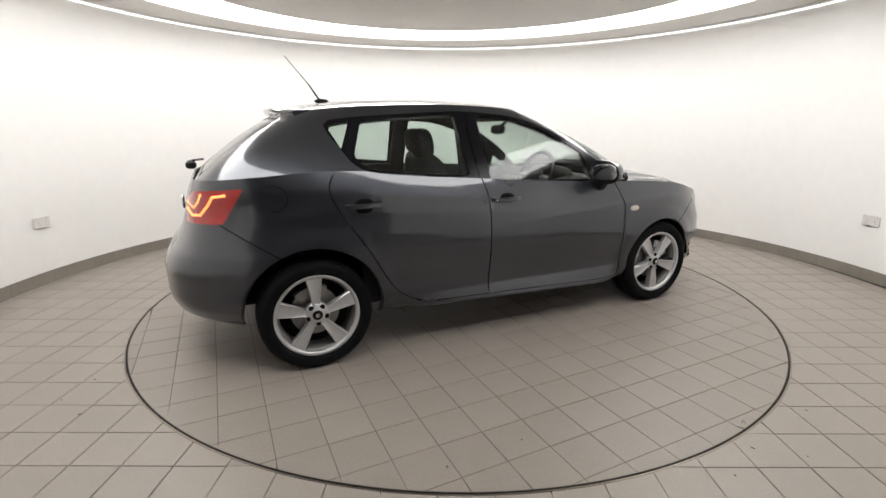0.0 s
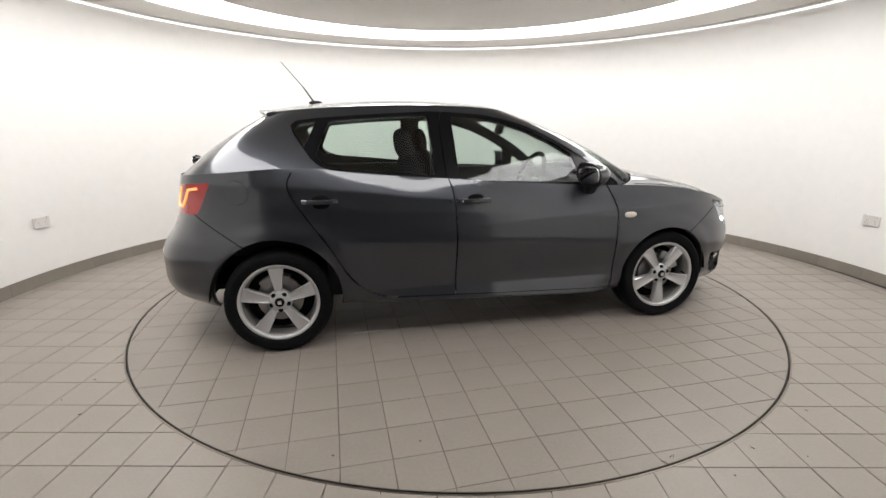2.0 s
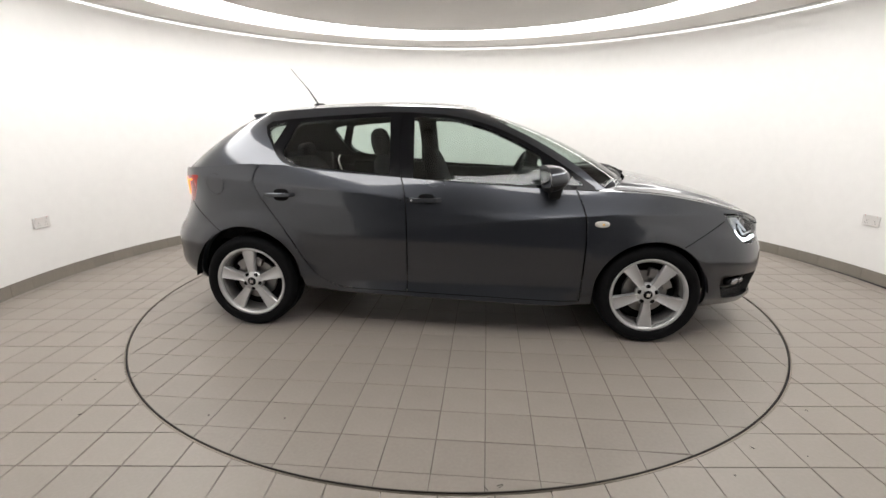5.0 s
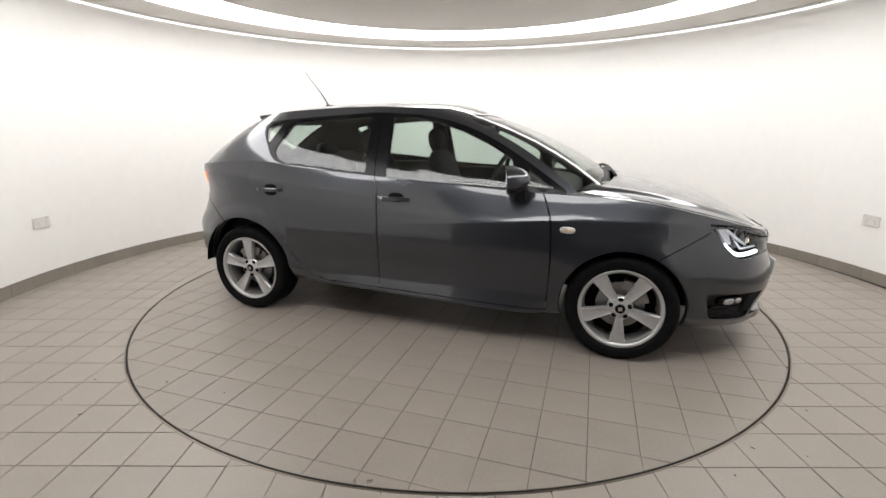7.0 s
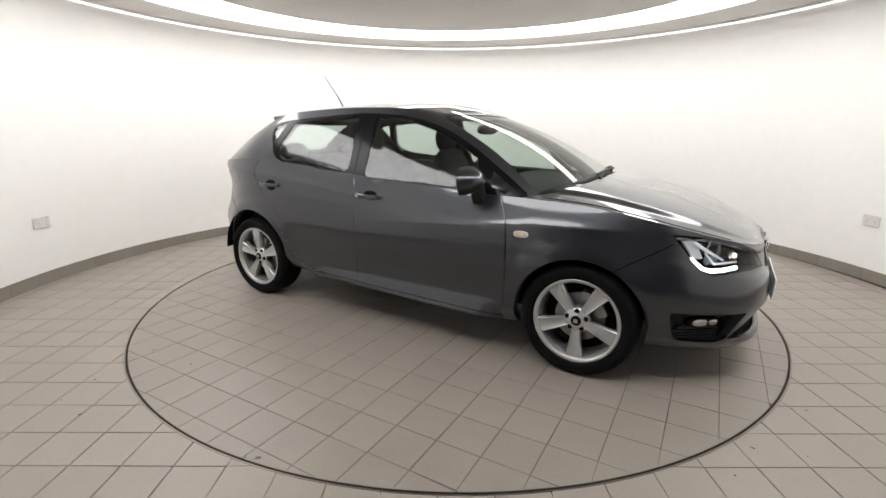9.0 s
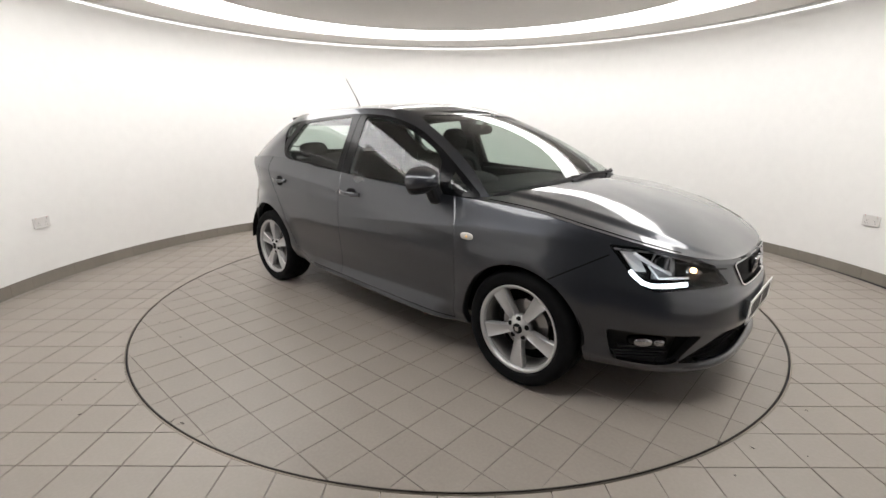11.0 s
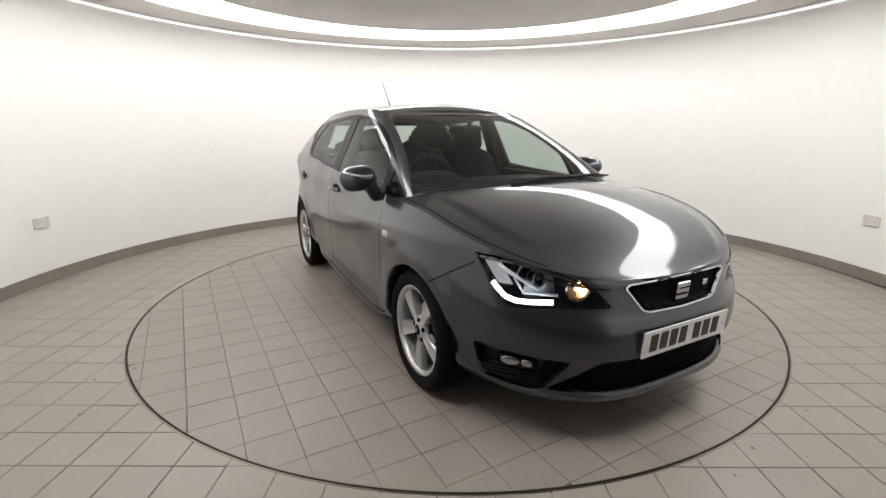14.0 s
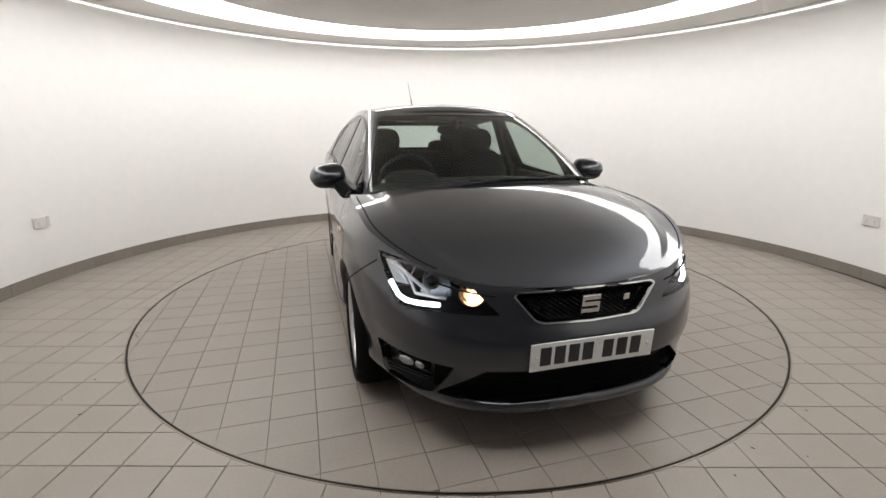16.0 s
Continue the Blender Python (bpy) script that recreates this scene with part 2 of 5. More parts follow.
def room():
    wall = part("wall_round", arc_body([(RW, 0), (RW + 0.12, 0), (RW + 0.12, ZW + 0.2), (RW, ZW + 0.2), (RW, 0)]), M_WALL, smooth=True)
    wall.data.shade_smooth()
    wall.data.set_sharp_from_angle(angle=radians(40))
    tagged(wall, "round matt white plastered wall of a photo booth", "wall", kind="structure")
    # entrance behind the camera: unseen walls, greyed to darken the car's reflections
    xo = (RW + 0.06) * math.sin(GAP_A)
    yo = WC[1] - (RW + 0.06) * math.cos(GAP_A)
    bm = bmesh.new()
    box(bm, WC[0] - xo - 0.06, yo - 1.3, 1.25, 0.12, 2.6, 2.5)
    box(bm, WC[0] + xo + 0.06, yo - 1.3, 1.25, 0.12, 2.6, 2.5)
    box(bm, WC[0], yo - 2.66, 1.25, 2 * xo + 0.24, 0.12, 2.5)
    tagged(part("wall_unseen_entrance", bm, M_ENTRY), "unseen grey walls added behind the camera, mirrored in the car", "wall", kind="structure")
    # ceiling: outer soffit, centre disc, lamp ring flush between them, glowing strip at the wall's top
    n = 128
    zc = ZW + 0.015
    bm = spin([(2.865, zc), (RW - 0.045, zc), (RW - 0.045, zc + 0.10), (2.865, zc + 0.10), (2.865, zc)], n)
    bm = join(bm, spin([(0.0005, zc), (2.255, zc), (2.255, zc + 0.10), (0.0005, zc + 0.10)], n))
    bm = join(bm, box(bmesh.new(), 0, yo - 1.0, zc + 0.16, 2 * xo + 0.3, 3.4, 0.1))
    bm = join(bm, spin([(0.0005, zc + 0.2), (RW + 0.3, zc + 0.2), (RW + 0.3, zc + 0.24), (0.0005, zc + 0.24)], n))
    c = part("ceiling", bm, M_SOFFIT, smooth=True)
    c.data.set_sharp_from_angle(angle=radians(30))
    tagged(c, "plain off-white ceiling with a round soffit", "ceiling", kind="structure")
    lamp = part("ceiling_light", spin([(2.257, zc + 0.045), (2.863, zc + 0.045), (2.863, zc + 0.09), (2.257, zc + 0.09), (2.257, zc + 0.045)], n), M_LAMP, smooth=True)
    lamp.data.set_sharp_from_angle(angle=radians(30))
    tagged(lamp, "broad glowing white ring light flush in the ceiling", "ceiling light")
    lip = part("cornice_trim", arc_body([(RW - 0.043, ZW + 0.004), (RW - 0.03, ZW + 0.004), (RW - 0.03, ZW + 0.06), (RW - 0.043, ZW + 0.06), (RW - 0.043, ZW + 0.004)]), M_TRIM, smooth=True)
    lip.data.set_sharp_from_angle(angle=radians(30))
    tagged(lip, "thin white metal edge round the ceiling", "trim", kind="structure")
    # added glow draws the white line at the wall's top
    wall_line = part("wall_top_strip", arc_body([(RW - 0.012, ZW - 0.012), (RW - 0.002, ZW - 0.012), (RW - 0.002, ZW - 0.002), (RW - 0.012, ZW - 0.002), (RW - 0.012, ZW - 0.012)]), M_STRIP)
    tagged(wall_line, "thin glowing white line along the top of the wall", "strip light")
    # base slab under all tiles
    bm = spin([(RT + 0.006, -0.012), (RW + 0.3, -0.012), (RW + 0.3, -0.1), (RT + 0.006, -0.1), (RT + 0.006, -0.012)], 160)
    bm = join(bm, box(bmesh.new(), WC[0], yo - 1.2, -0.06, 2 * xo + 0.3, 3.2, 0.09))
    bm = join(bm, spin([(0.0005, -0.09), (RT + 0.1, -0.09), (RT + 0.1, -0.12), (0.0005, -0.12)], 64))
    floor = part("floor", bm, M_GROUT)
    tagged(floor, "beige tiled floor with blue-grey joints round the turntable", "floor", kind="structure")
    ring = part("floor_rim", spin([(RT + 0.004, -0.02), (RT + 0.004, 0.0012), (RT + 0.011, 0.0012), (RT + 0.011, -0.02), (RT + 0.004, -0.02)], 200), M_STEEL, floor, "thin worn steel ring at the turntable's edge", smooth=True)
    ring.data.set_sharp_from_angle(angle=radians(30))
    return floor


def clip_circle(poly, R, inside):
    """The part of a polygon inside or outside a circle round the origin."""
    pts = []
    k = len(poly)
    for i in range(k):
        a, b = Vector(poly[i]), Vector(poly[(i + 1) % k])
        steps = 24
        for j in range(steps):
            pts.append(a.lerp(b, j / steps))
    keep = [(p.length < R) == inside for p in pts]
    if all(keep):
        return [tuple(p) for p in poly]
    if not any(keep):
        return None
    n = len(pts)
    start = next(i for i in range(n) if keep[i] and not keep[i - 1])
    out = []
    for d in range(n):
        i = (start + d) % n
        if keep[i]:
            out.append(pts[i])
    first, last = out[0].normalized() * R, out[-1].normalized() * R
    corner = [p for q, p in enumerate(out) if 0 < q < len(out) - 1 and abs((out[q + 1] - p).normalized().dot((p - out[q - 1]).normalized())) < 0.999]
    arc = []
    a0, a1 = math.atan2(last.y, last.x), math.atan2(first.y, first.x)
    da = (a1 - a0 + math.pi) % (2 * math.pi) - math.pi
    for j in range(7):
        a = a0 + da * j / 6
        arc.append(Vector((R * math.cos(a), R * math.sin(a))))
    res = corner + arc
    area = 0.5 * sum(res[i].x * res[(i + 1) % len(res)].y - res[(i + 1) % len(res)].x * res[i].y for i in range(len(res)))
    return [tuple(p) for p in res] if abs(area) > 2e-4 else None


def tile_mesh(name, mat, joint, h=0.011):
    s = PITCH / 2 - joint / 2
    bm = bmesh.new()
    rows = [(s - 0.0004, -h), (s, -0.0022), (s - 0.0016, 0.0)]
    rings = [[bm.verts.new((sx * r, sy * r, z)) for sx, sy in ((-1, -1), (1, -1), (1, 1), (-1, 1))] for r, z in rows]
    for a, b in zip(rings, rings[1:]):
        for i in range(4):
            bm.faces.new((a[i], a[(i + 1) % 4], b[(i + 1) % 4], b[i]))
    bm.faces.new(rings[-1])
    return mesh_of(name, bm, mat)


def lay_tiles(parent, origin, turn, R0, R1, mat, limit, reach, joint=JOINT):
    """Tiles on a square grid between two circles: whole ones as pieces, cut ones and the farthest joined."""
    me = tile_mesh("tile", mat, joint)
    rest = bmesh.new()
    whole = []
    c, s = math.cos(turn), math.sin(turn)
    n = int(R1 / PITCH) + 14
    half = PITCH / 2 - joint / 2
    for i in range(-n, n):
        for j in range(-n, n):
            gx, gy = (i + 0.5) * PITCH, (j + 0.5) * PITCH
            x, y = origin[0] + c * gx - s * gy, origin[1] + s * gx + c * gy
            r = math.hypot(x, y)
            if r > R1 + 0.15 or r < R0 - 0.15 or not reach(x, y):
                continue
            quad = [(x + c * a - s * b, y + s * a + c * b) for a, b in ((-half, -half), (half, -half), (half, half), (-half, half))]
            rs = [math.hypot(*q) for q in quad]
            if all(R0 + 0.006 < q < R1 - 0.003 for q in rs) and (R0 == 0 or min(rs) > R0 + 0.012):
                whole.append((x, y))
                continue
            poly = quad
            if min(rs) < R0 + 0.02 and R0 > 0:
                poly = clip_circle(poly, R0 + 0.012, False)
            if poly and max(rs) > R1 - 0.003:
                poly = clip_circle(poly, R1 - 0.002, True)
            if poly and len(poly) > 2:
                vs = [bm_v for bm_v in (rest.verts.new((p[0], p[1], 0)) for p in poly)]
                low = [rest.verts.new((p[0], p[1], -0.011)) for p in poly]
                try:
                    f = rest.faces.new(vs)
                    if f.normal.z < 0:
                        f.normal_flip()
                    f.normal_update()
                    for q in range(len(vs)):
                        w = (q + 1) % len(vs)
                        rest.faces.new((vs[q], low[q], low[w], vs[w]))
                except ValueError:
                    pass
    whole.sort(key=lambda p: math.hypot(p[0], p[1] + 3.6) if R0 else math.hypot(*p))
    rz = Matrix.Rotation(turn, 4, "Z")
    for x, y in whole[:limit]:
        tz = random.uniform(-0.0003, 0.0002)
        part("tile", me, None, parent, m=Matrix.Translation((x, y, tz)) @ rz)
    for x, y in whole[limit:]:
        for q in [Matrix.Translation((x, y, 0)) @ rz]:
            k = len(rest.verts)
            rest.from_mesh(me)
            rest.verts.ensure_lookup_table()
            bmesh.ops.transform(rest, matrix=q, verts=rest.verts[k:])
    bmesh.ops.recalc_face_normals(rest, faces=rest.faces)
    tagged(part("cut_tiles", rest, mat, parent), kind="stuff")


def skirting():
    sk = tagged(part("skirting", arc_body([(RW - 0.002, 0), (RW + 0.004, 0), (RW + 0.004, 0.098), (RW - 0.002, 0.098), (RW - 0.002, 0)]), M_GROUT_T), "low skirting of grey-beige tiles along the round wall", "skirting", kind="structure")
    step = 0.2035 / RW
    bm = bmesh.new()
    half = step / 2 - 0.0012 / RW
    pts = [(r, a) for r, a in ((RW - 0.010, -half), (RW - 0.010, 0), (RW - 0.010, half), (RW - 0.001, half), (RW - 0.001, 0), (RW - 0.001, -half))]
    lo = [bm.verts.new((r * math.cos(a), r * math.sin(a), 0.001)) for r, a in pts]
    hi = [bm.verts.new((r * math.cos(a), r * math.sin(a), 0.1)) for r, a in pts]
    bm.faces.new(lo)
    bm.faces.new(hi)
    for i in range(6):
        bm.faces.new((lo[i], lo[(i + 1) % 6], hi[(i + 1) % 6], hi[i]))
    bmesh.ops.recalc_face_normals(bm, faces=bm.faces)
    me = mesh_of("skirting_tile", bm, M_SKIRT)
    a = A0 + step
    while a < A1 - step:
        part("skirting_tile", me, None, sk, m=Matrix.Translation((WC[0], WC[1], 0)) @ Matrix.Rotation(a, 4, "Z"))
        a += step


def socket(angle, z):
    """A double wall socket with two switches."""
    ob = empty("wall_socket")
    rot = Matrix.Rotation(angle, 4, "Z")
    ob.matrix_basis = Matrix.Translation((WC[0], WC[1], z)) @ rot @ Matrix.Translation((RW - 0.001, 0, 0)) @ Matrix.Rotation(radians(180), 4, "Z")
    part("plate", box(bmesh.new(), 0.006, 0, 0, 0.012, 0.146, 0.086, 0.003), M_SOCKET, ob)
    for sy in (-1, 1):
        part("rocker_switch", box(bmesh.new(), 0.0135, sy * 0.052, 0.026, 0.006, 0.012, 0.02, 0.0015), M_SOCKET, ob)
        bm = box(bmesh.new(), 0.0125, sy * 0.034, 0.0, 0.0012, 0.004, 0.009)
        for dy in (-0.011, 0.011):
            box(bm, 0.0125, sy * 0.034 + dy, -0.022, 0.0012, 0.007, 0.004)
        part("pin_holes", bm, M_INK, ob)
        part("red_marker", box(bmesh.new(), 0.0125, sy * 0.052, 0.040, 0.001, 0.008, 0.003), M_RED, ob)
    return tagged(ob, "white plastic double mains socket on the wall", "socket", "wall sockets")


floor = room()
skirting()
socket(math.atan2(0.077 - WC[1], -3.406 - WC[0]), 0.512)
socket(math.atan2(0.295 - WC[1], 3.51 - WC[0]), 0.506)

# ---- turntable ----


def turntable():
    ob = empty("turntable")
    deck = part("deck", spin([(0.0005, -0.0024), (RT - 0.003, -0.0024), (RT - 0.003, -0.08), (0.0005, -0.08)], 160), M_GROUT_T, ob, "dark bed between the tiles")
    rim = part("rim", spin([(RT - 0.006, -0.03), (RT - 0.006, 0.0006), (RT - 0.002, 0.0006), (RT - 0.002, -0.03), (RT - 0.006, -0.03)], 200), M_GAP, ob, "dirty dark metal rim")
    return tagged(ob, "round motor turntable covered with beige floor tiles", "turntable")


table = turntable()

# ---- the car: x forwards, y to its left, z up, from the middle of the wheelbase on the ground ----
CAR = empty("car")
tagged(CAR, "metallic dark grey five-door hatchback with silver alloy wheels", "car")
AX, TRACK, WR = 1.2345, 0.708, 0.300   # axles, half track, tyre radius

ARCH_F, ARCH_R = (AX, 0.301, 0.333), (-AX, 0.312, 0.360)

# feature curves along the car
Z_LOW = curve((-1.97, 0.265), (-1.6, 0.250), (-0.85, 0.25), (0.85, 0.212), (1.5, 0.198), (1.8, 0.175), (2.09, 0.14), soft=0.06)
Z_BELT = curve((-1.97, 0.985), (-1.5, 1.03), (-1.04, 1.055), (-0.81, 1.022), (-0.28, 0.978), (0.27, 0.938), (0.73, 0.912), (0.98, 0.905), (1.25, 0.888), (1.5, 0.845), (1.7, 0.795), (1.87, 0.742), (2.02, 0.69), soft=0.05)
W_MAX = curve((-1.97, 0.80), (-1.5, 0.812), (-1.2, 0.830), (-0.8, 0.832), (0.0, 0.840), (0.9, 0.842), (1.4, 0.842), (2.09, 0.835), soft=0.1)
SIDE_END = curve((0.0, -0.10), (0.03, -0.065), (0.10, -0.032), (0.130, -0.014), (0.18, -0.012), (0.24, -0.016), (0.36, -0.007), (0.5, 0.0), (0.64, -0.003), (0.73, -0.012), (0.80, -0.027), (0.90, -0.050), (0.96, -0.066), (1.0, -0.080), soft=0.02)
SIDE = curve((0.0, -0.075), (0.010, -0.034), (0.03, -0.022), (0.06, -0.022), (0.10, -0.021), (0.24, -0.019), (0.36, -0.009), (0.5, 0.0), (0.64, -0.003), (0.73, -0.012), (0.80, -0.027), (0.90, -0.050), (0.96, -0.066), (1.0, -0.080), soft=0.007)
CREASE_L = curve((-0.9, 0.322), (-0.4, 0.340), (0.3, 0.338), (0.9, 0.338), soft=0.1)
FADE_L = curve((-1.0, 0.0), (-0.88, 0.0), (-0.6, 0.8), (0.4, 1.0), (0.72, 0.9), (0.92, 0.0), (1.1, 0.0), soft=0.05)
X_FRONT = curve((0.0, 1.95), (0.06, 2.028), (0.14, 2.046), (0.30, 2.058), (0.44, 2.076), (0.5, 2.082), (0.66, 2.078), (0.72, 2.069), (0.79, 2.050), (0.90, 2.041), (0.97, 2.035), (1.0, 2.024))
X_REAR = curve((0.0, -1.84), (0.08, -1.93), (0.22, -1.96), (0.38, -1.96), (0.48, -1.93), (0.57, -1.88), (0.7, -1.84), (0.9, -1.80), (1.0, -1.77))
CROWN = curve((0.7, 0.05), (1.0, 0.07), (1.3, 0.06), (1.55, 0.052), (1.75, 0.042), (1.9, 0.026), (2.0, 0.0), soft=0.06)
ROLL = curve((-1.9, 0.15), (-1.3, 0.15), (-0.95, 0.22), (-0.6, 0.40), (-0.2, 0.5), (0.2, 0.38), (0.7, 0.35), (1.2, 0.4), (1.6, 0.5), (2.0, 0.6), soft=0.08)
Z_ROOF = curve((-1.45, 1.325), (-1.28, 1.342), (-1.15, 1.357), (-0.8, 1.383), (-0.4, 1.395), (0.0, 1.385), (0.25, 1.362), soft=0.06)
RISE = curve((-1.45, 0.02), (-1.28, 0.036), (-1.0, 0.048), (-0.5, 0.050), (0.0, 0.048), (0.25, 0.03), soft=0.06)
CREASE_R = curve((-1.6, 0.975), (-1.14, 0.949), (-0.73, 0.910), (-0.28, 0.860), (0.2, 0.80), soft=0.1)
LEAN_R = curve((-1.85, 0.26), (-1.3, 0.30), (-0.9, 0.30), (-0.5, 0.28), (-0.1, 0.12), (0.15, 0.0), (0.3, 0.0), soft=0.06)
CREASE_F = curve((-0.2, 0.690), (0.06, 0.711), (0.61, 0.749), (0.95, 0.775), (1.48, 0.787), (1.8, 0.78), soft=0.1)
LEAN_F = curve((-0.4, 0.0), (-0.2, 0.03), (0.05, 0.11), (0.4, 0.24), (0.9, 0.28), (1.3, 0.27), (1.62, 0.0), (1.8, 0.0), soft=0.05)
XA, XB, NF = 0.95, -0.95, 2.9
N_REAR = curve((0.0, 3.3), (0.5, 3.3), (0.75, 3.1), (1.0, 4.2), soft=0.05)


def half_width(x, v):
    low = float(FADE_L(x))
    o = low * float(SIDE(v)) + (1 - low) * float(SIDE_END(v))
    if v > 0.6:
        e = min((v - 0.6) / 0.15, 1.0)
        o *= 1 + (float(ROLL(x)) - 1) * e * e * (3 - 2 * e)
    zl, zb = float(Z_LOW(x)), float(Z_BELT(x))
    z = zl + v * (zb - zl)
    d = float(CREASE_L(x)) - z
    o += low * 0.185 * (d + math.sqrt(d * d + 3e-5))
    for cx, cz, r in (ARCH_F, ARCH_R):
        e = min(max((r + 0.105 - math.hypot(x - cx, z - cz)) / 0.075, 0.0), 1.0)
        o += 0.010 * e * e * (3 - 2 * e)
    d = z - float(CREASE_R(x))
    o -= 0.5 * float(LEAN_R(x)) * (d + math.sqrt(d * d + 3e-5))
    d = z - float(CREASE_F(x))
    o -= 0.5 * float(LEAN_F(x)) * (d + math.sqrt(d * d + 3e-5))
    o += 0.022 * float(LEAN_F(x)) * (math.exp(-d / 0.035) if d > 0 else math.exp(d / 0.3))
    return float(W_MAX(x)) + o


def ring_low(v, kf=34, ks=64, kr=28):
    """One line round the lower body from the nose's middle along the side to the tail's middle, at the height fraction v."""
    out = []
    f = np.radians(np.linspace(0, 90, kf + 1))
    A = float(X_FRONT(v)) - XA
    for a in f:
        x = XA + A * max(math.cos(a), 0.0) ** (2 / NF)
        out.append((x, max(math.sin(a), 0.0) ** (2 / NF)))
    for x in np.linspace(XA, XB, ks + 1)[1:-1]:
        out.append((x, 1.0))
    A, NR = XB - float(X_REAR(v)), float(N_REAR(v))
    for a in np.radians(np.linspace(90, 0, kr + 1)):
        x = XB - A * max(math.cos(a), 0.0) ** (2 / NR)
        out.append((x, max(math.sin(a), 0.0) ** (2 / NR)))
    P = []
    for x, q in out:
        w = half_width(x, v)
        zl, zb = float(Z_LOW(x)), float(Z_BELT(x))
        z = zl + v * (zb - zl)
        P.append((x, w * q, z))
    return np.array(P)


def belt_half_width(x):
    w, NR = half_width(x, 1.0), float(N_REAR(1.0))
    if x > XA:
        t = min((x - XA) / (float(X_FRONT(1.0)) - XA), 1.0)
        w *= max(1 - t**NF, 0.0) ** (1 / NF)
    if x < XB:
        t = min((XB - x) / (XB - float(X_REAR(1.0))), 1.0)
        w *= max(1 - t**NR, 0.0) ** (1 / NR)
    return w


def bonnet_z(x, y):
    w = max(belt_half_width(x), 1e-3)
    b = min(abs(y) / w, 1.0)
    c = float(CROWN(x))
    ridge = 0.78 * w
    e = min(max((abs(y) - ridge) / 0.048, 0.0), 1.0)
    dome = 0.013 * (1 - e * e * (3 - 2 * e)) * min(max((1.99 - x) / 0.25, 0.0), 1.0)
    return float(Z_BELT(x)) + (c - 0.004) * (1 - b**2.3) + dome


def superring(xf, xa, xb, xr, w, nf, nr, kf=30, ks=60, kr=26):
    out = []
    for a in np.radians(np.linspace(0, 90, kf + 1)):
        out.append((xa + (xf - xa) * max(math.cos(a), 0) ** (2 / nf), w * max(math.sin(a), 0) ** (2 / nf)))
    for x in np.linspace(xa, xb, ks + 1)[1:-1]:
        out.append((x, w))
    for a in np.radians(np.linspace(90, 0, kr + 1)):
        out.append((xb - (xb - xr) * max(math.cos(a), 0) ** (2 / nr), w * max(math.sin(a), 0) ** (2 / nr)))
    return np.array(out)


GLASS_BASE = superring(1.14, 0.12, -0.92, -1.755, 0.730, 6.5, 5.4)
GLASS_TOP = superring(0.25, -0.30, -0.80, -1.285, 0.552, 4.6, 4.2)


def BOW(w):
    """How far the glass bulges between belt and roof."""
    return 0.150 * w * (1 - w)




BULGE = curve((-1.8, 1.1), (-1.25, 0.9), (-0.95, 0.35), (-0.6, 0.25), (0.8, 0.25), soft=0.08)


ALONG = np.linspace(-1.05, 0.65, 60)
BELT_Y = np.polyfit(ALONG, [belt_half_width(x) for x in ALONG], 3)      # the glass stands on even lines
BELT_Z = np.polyfit(ALONG, [float(Z_BELT(x)) for x in ALONG], 4)


def ring_glass(w):
    """One line round the cabin, from the belt (w = 0) to the roof's edge (w = 1)."""
    P = []
    for (x0, y0), (x1, y1) in zip(GLASS_BASE, GLASS_TOP):
        z0 = float(np.polyval(BELT_Z, x0)) if -1.0 < x0 < 0.55 else float(Z_BELT(x0))
        z0 -= 0.012
        e = min(max((x0 - 0.35) / 0.6, 0.0), 1.0)
        e = e * e * (3 - 2 * e)
        side = max(belt_half_width(x0) - 0.006, 0.0)
        if x0 > -1.15:
            f = min(max((x0 + 1.15) / 0.2, 0.0), 1.0)
            side += f * f * (3 - 2 * f) * (float(np.polyval(BELT_Y, x0)) - 0.004 - side)
        y0 = e * y0 + (1 - e) * min(y0 * 1.1, side)
        if x0 > 0.7:
            z0 = bonnet_z(x0, y0) - 0.012
        z1 = float(Z_ROOF(x1))
        x, y, z = x0 + (x1 - x0) * w, y0 + (y1 - y0) * w, z0 + (z1 - z0) * w
        f = float(BOW(w))
        nx = 0.8 * max(0, (x0 - 0.1)) / 0.95 - 0.6 * max(0, (-1.0 - x0)) / 0.86
        P.append((x + f * nx * 0.8, y + 0.35 * f * float(BULGE(x0)) * (y0 / 0.722), z + f * abs(nx) * 0.9))
    return np.array(P)


def grid_mesh(rows):
    """A half-body patch from rows of points, with its smooth normals kept in layers for the cut panels."""
    bm = bmesh.new()
    vs = [[bm.verts.new(p) for p in r] for r in rows]
    for a, b in zip(vs, vs[1:]):
        for i in range(len(a) - 1):
            try:
                bm.faces.new((a[i], a[i + 1], b[i + 1], b[i]))
            except ValueError:
                pass
    bmesh.ops.remove_doubles(bm, verts=bm.verts, dist=2e-4)
    bmesh.ops.recalc_face_normals(bm, faces=bm.faces)
    bm.normal_update()
    mid = sum((f.normal.dot(f.calc_center_median() - Vector((0, 0, 0.6))) for f in bm.faces))
    if mid < 0:
        bmesh.ops.reverse_faces(bm, faces=bm.faces)
        bm.normal_update()
    lay = [bm.verts.layers.float.new(k) for k in ("nx", "ny", "nz")]
    for v in bm.verts:
        n = v.normal.copy()
        if v.co.y < 1e-4:
            n.y = 0
            n.normalize()
        for k in range(3):
            v[lay[k]] = n[k]
    return bm


def patch_low():
    vs = np.unique(np.round(np.concatenate([np.linspace(0, 0.08, 14), np.linspace(0.08, 0.22, 16), np.linspace(0.22, 0.45, 14), np.linspace(0.45, 1.0, 78)]), 5))
    return grid_mesh([ring_low(v) for v in vs])


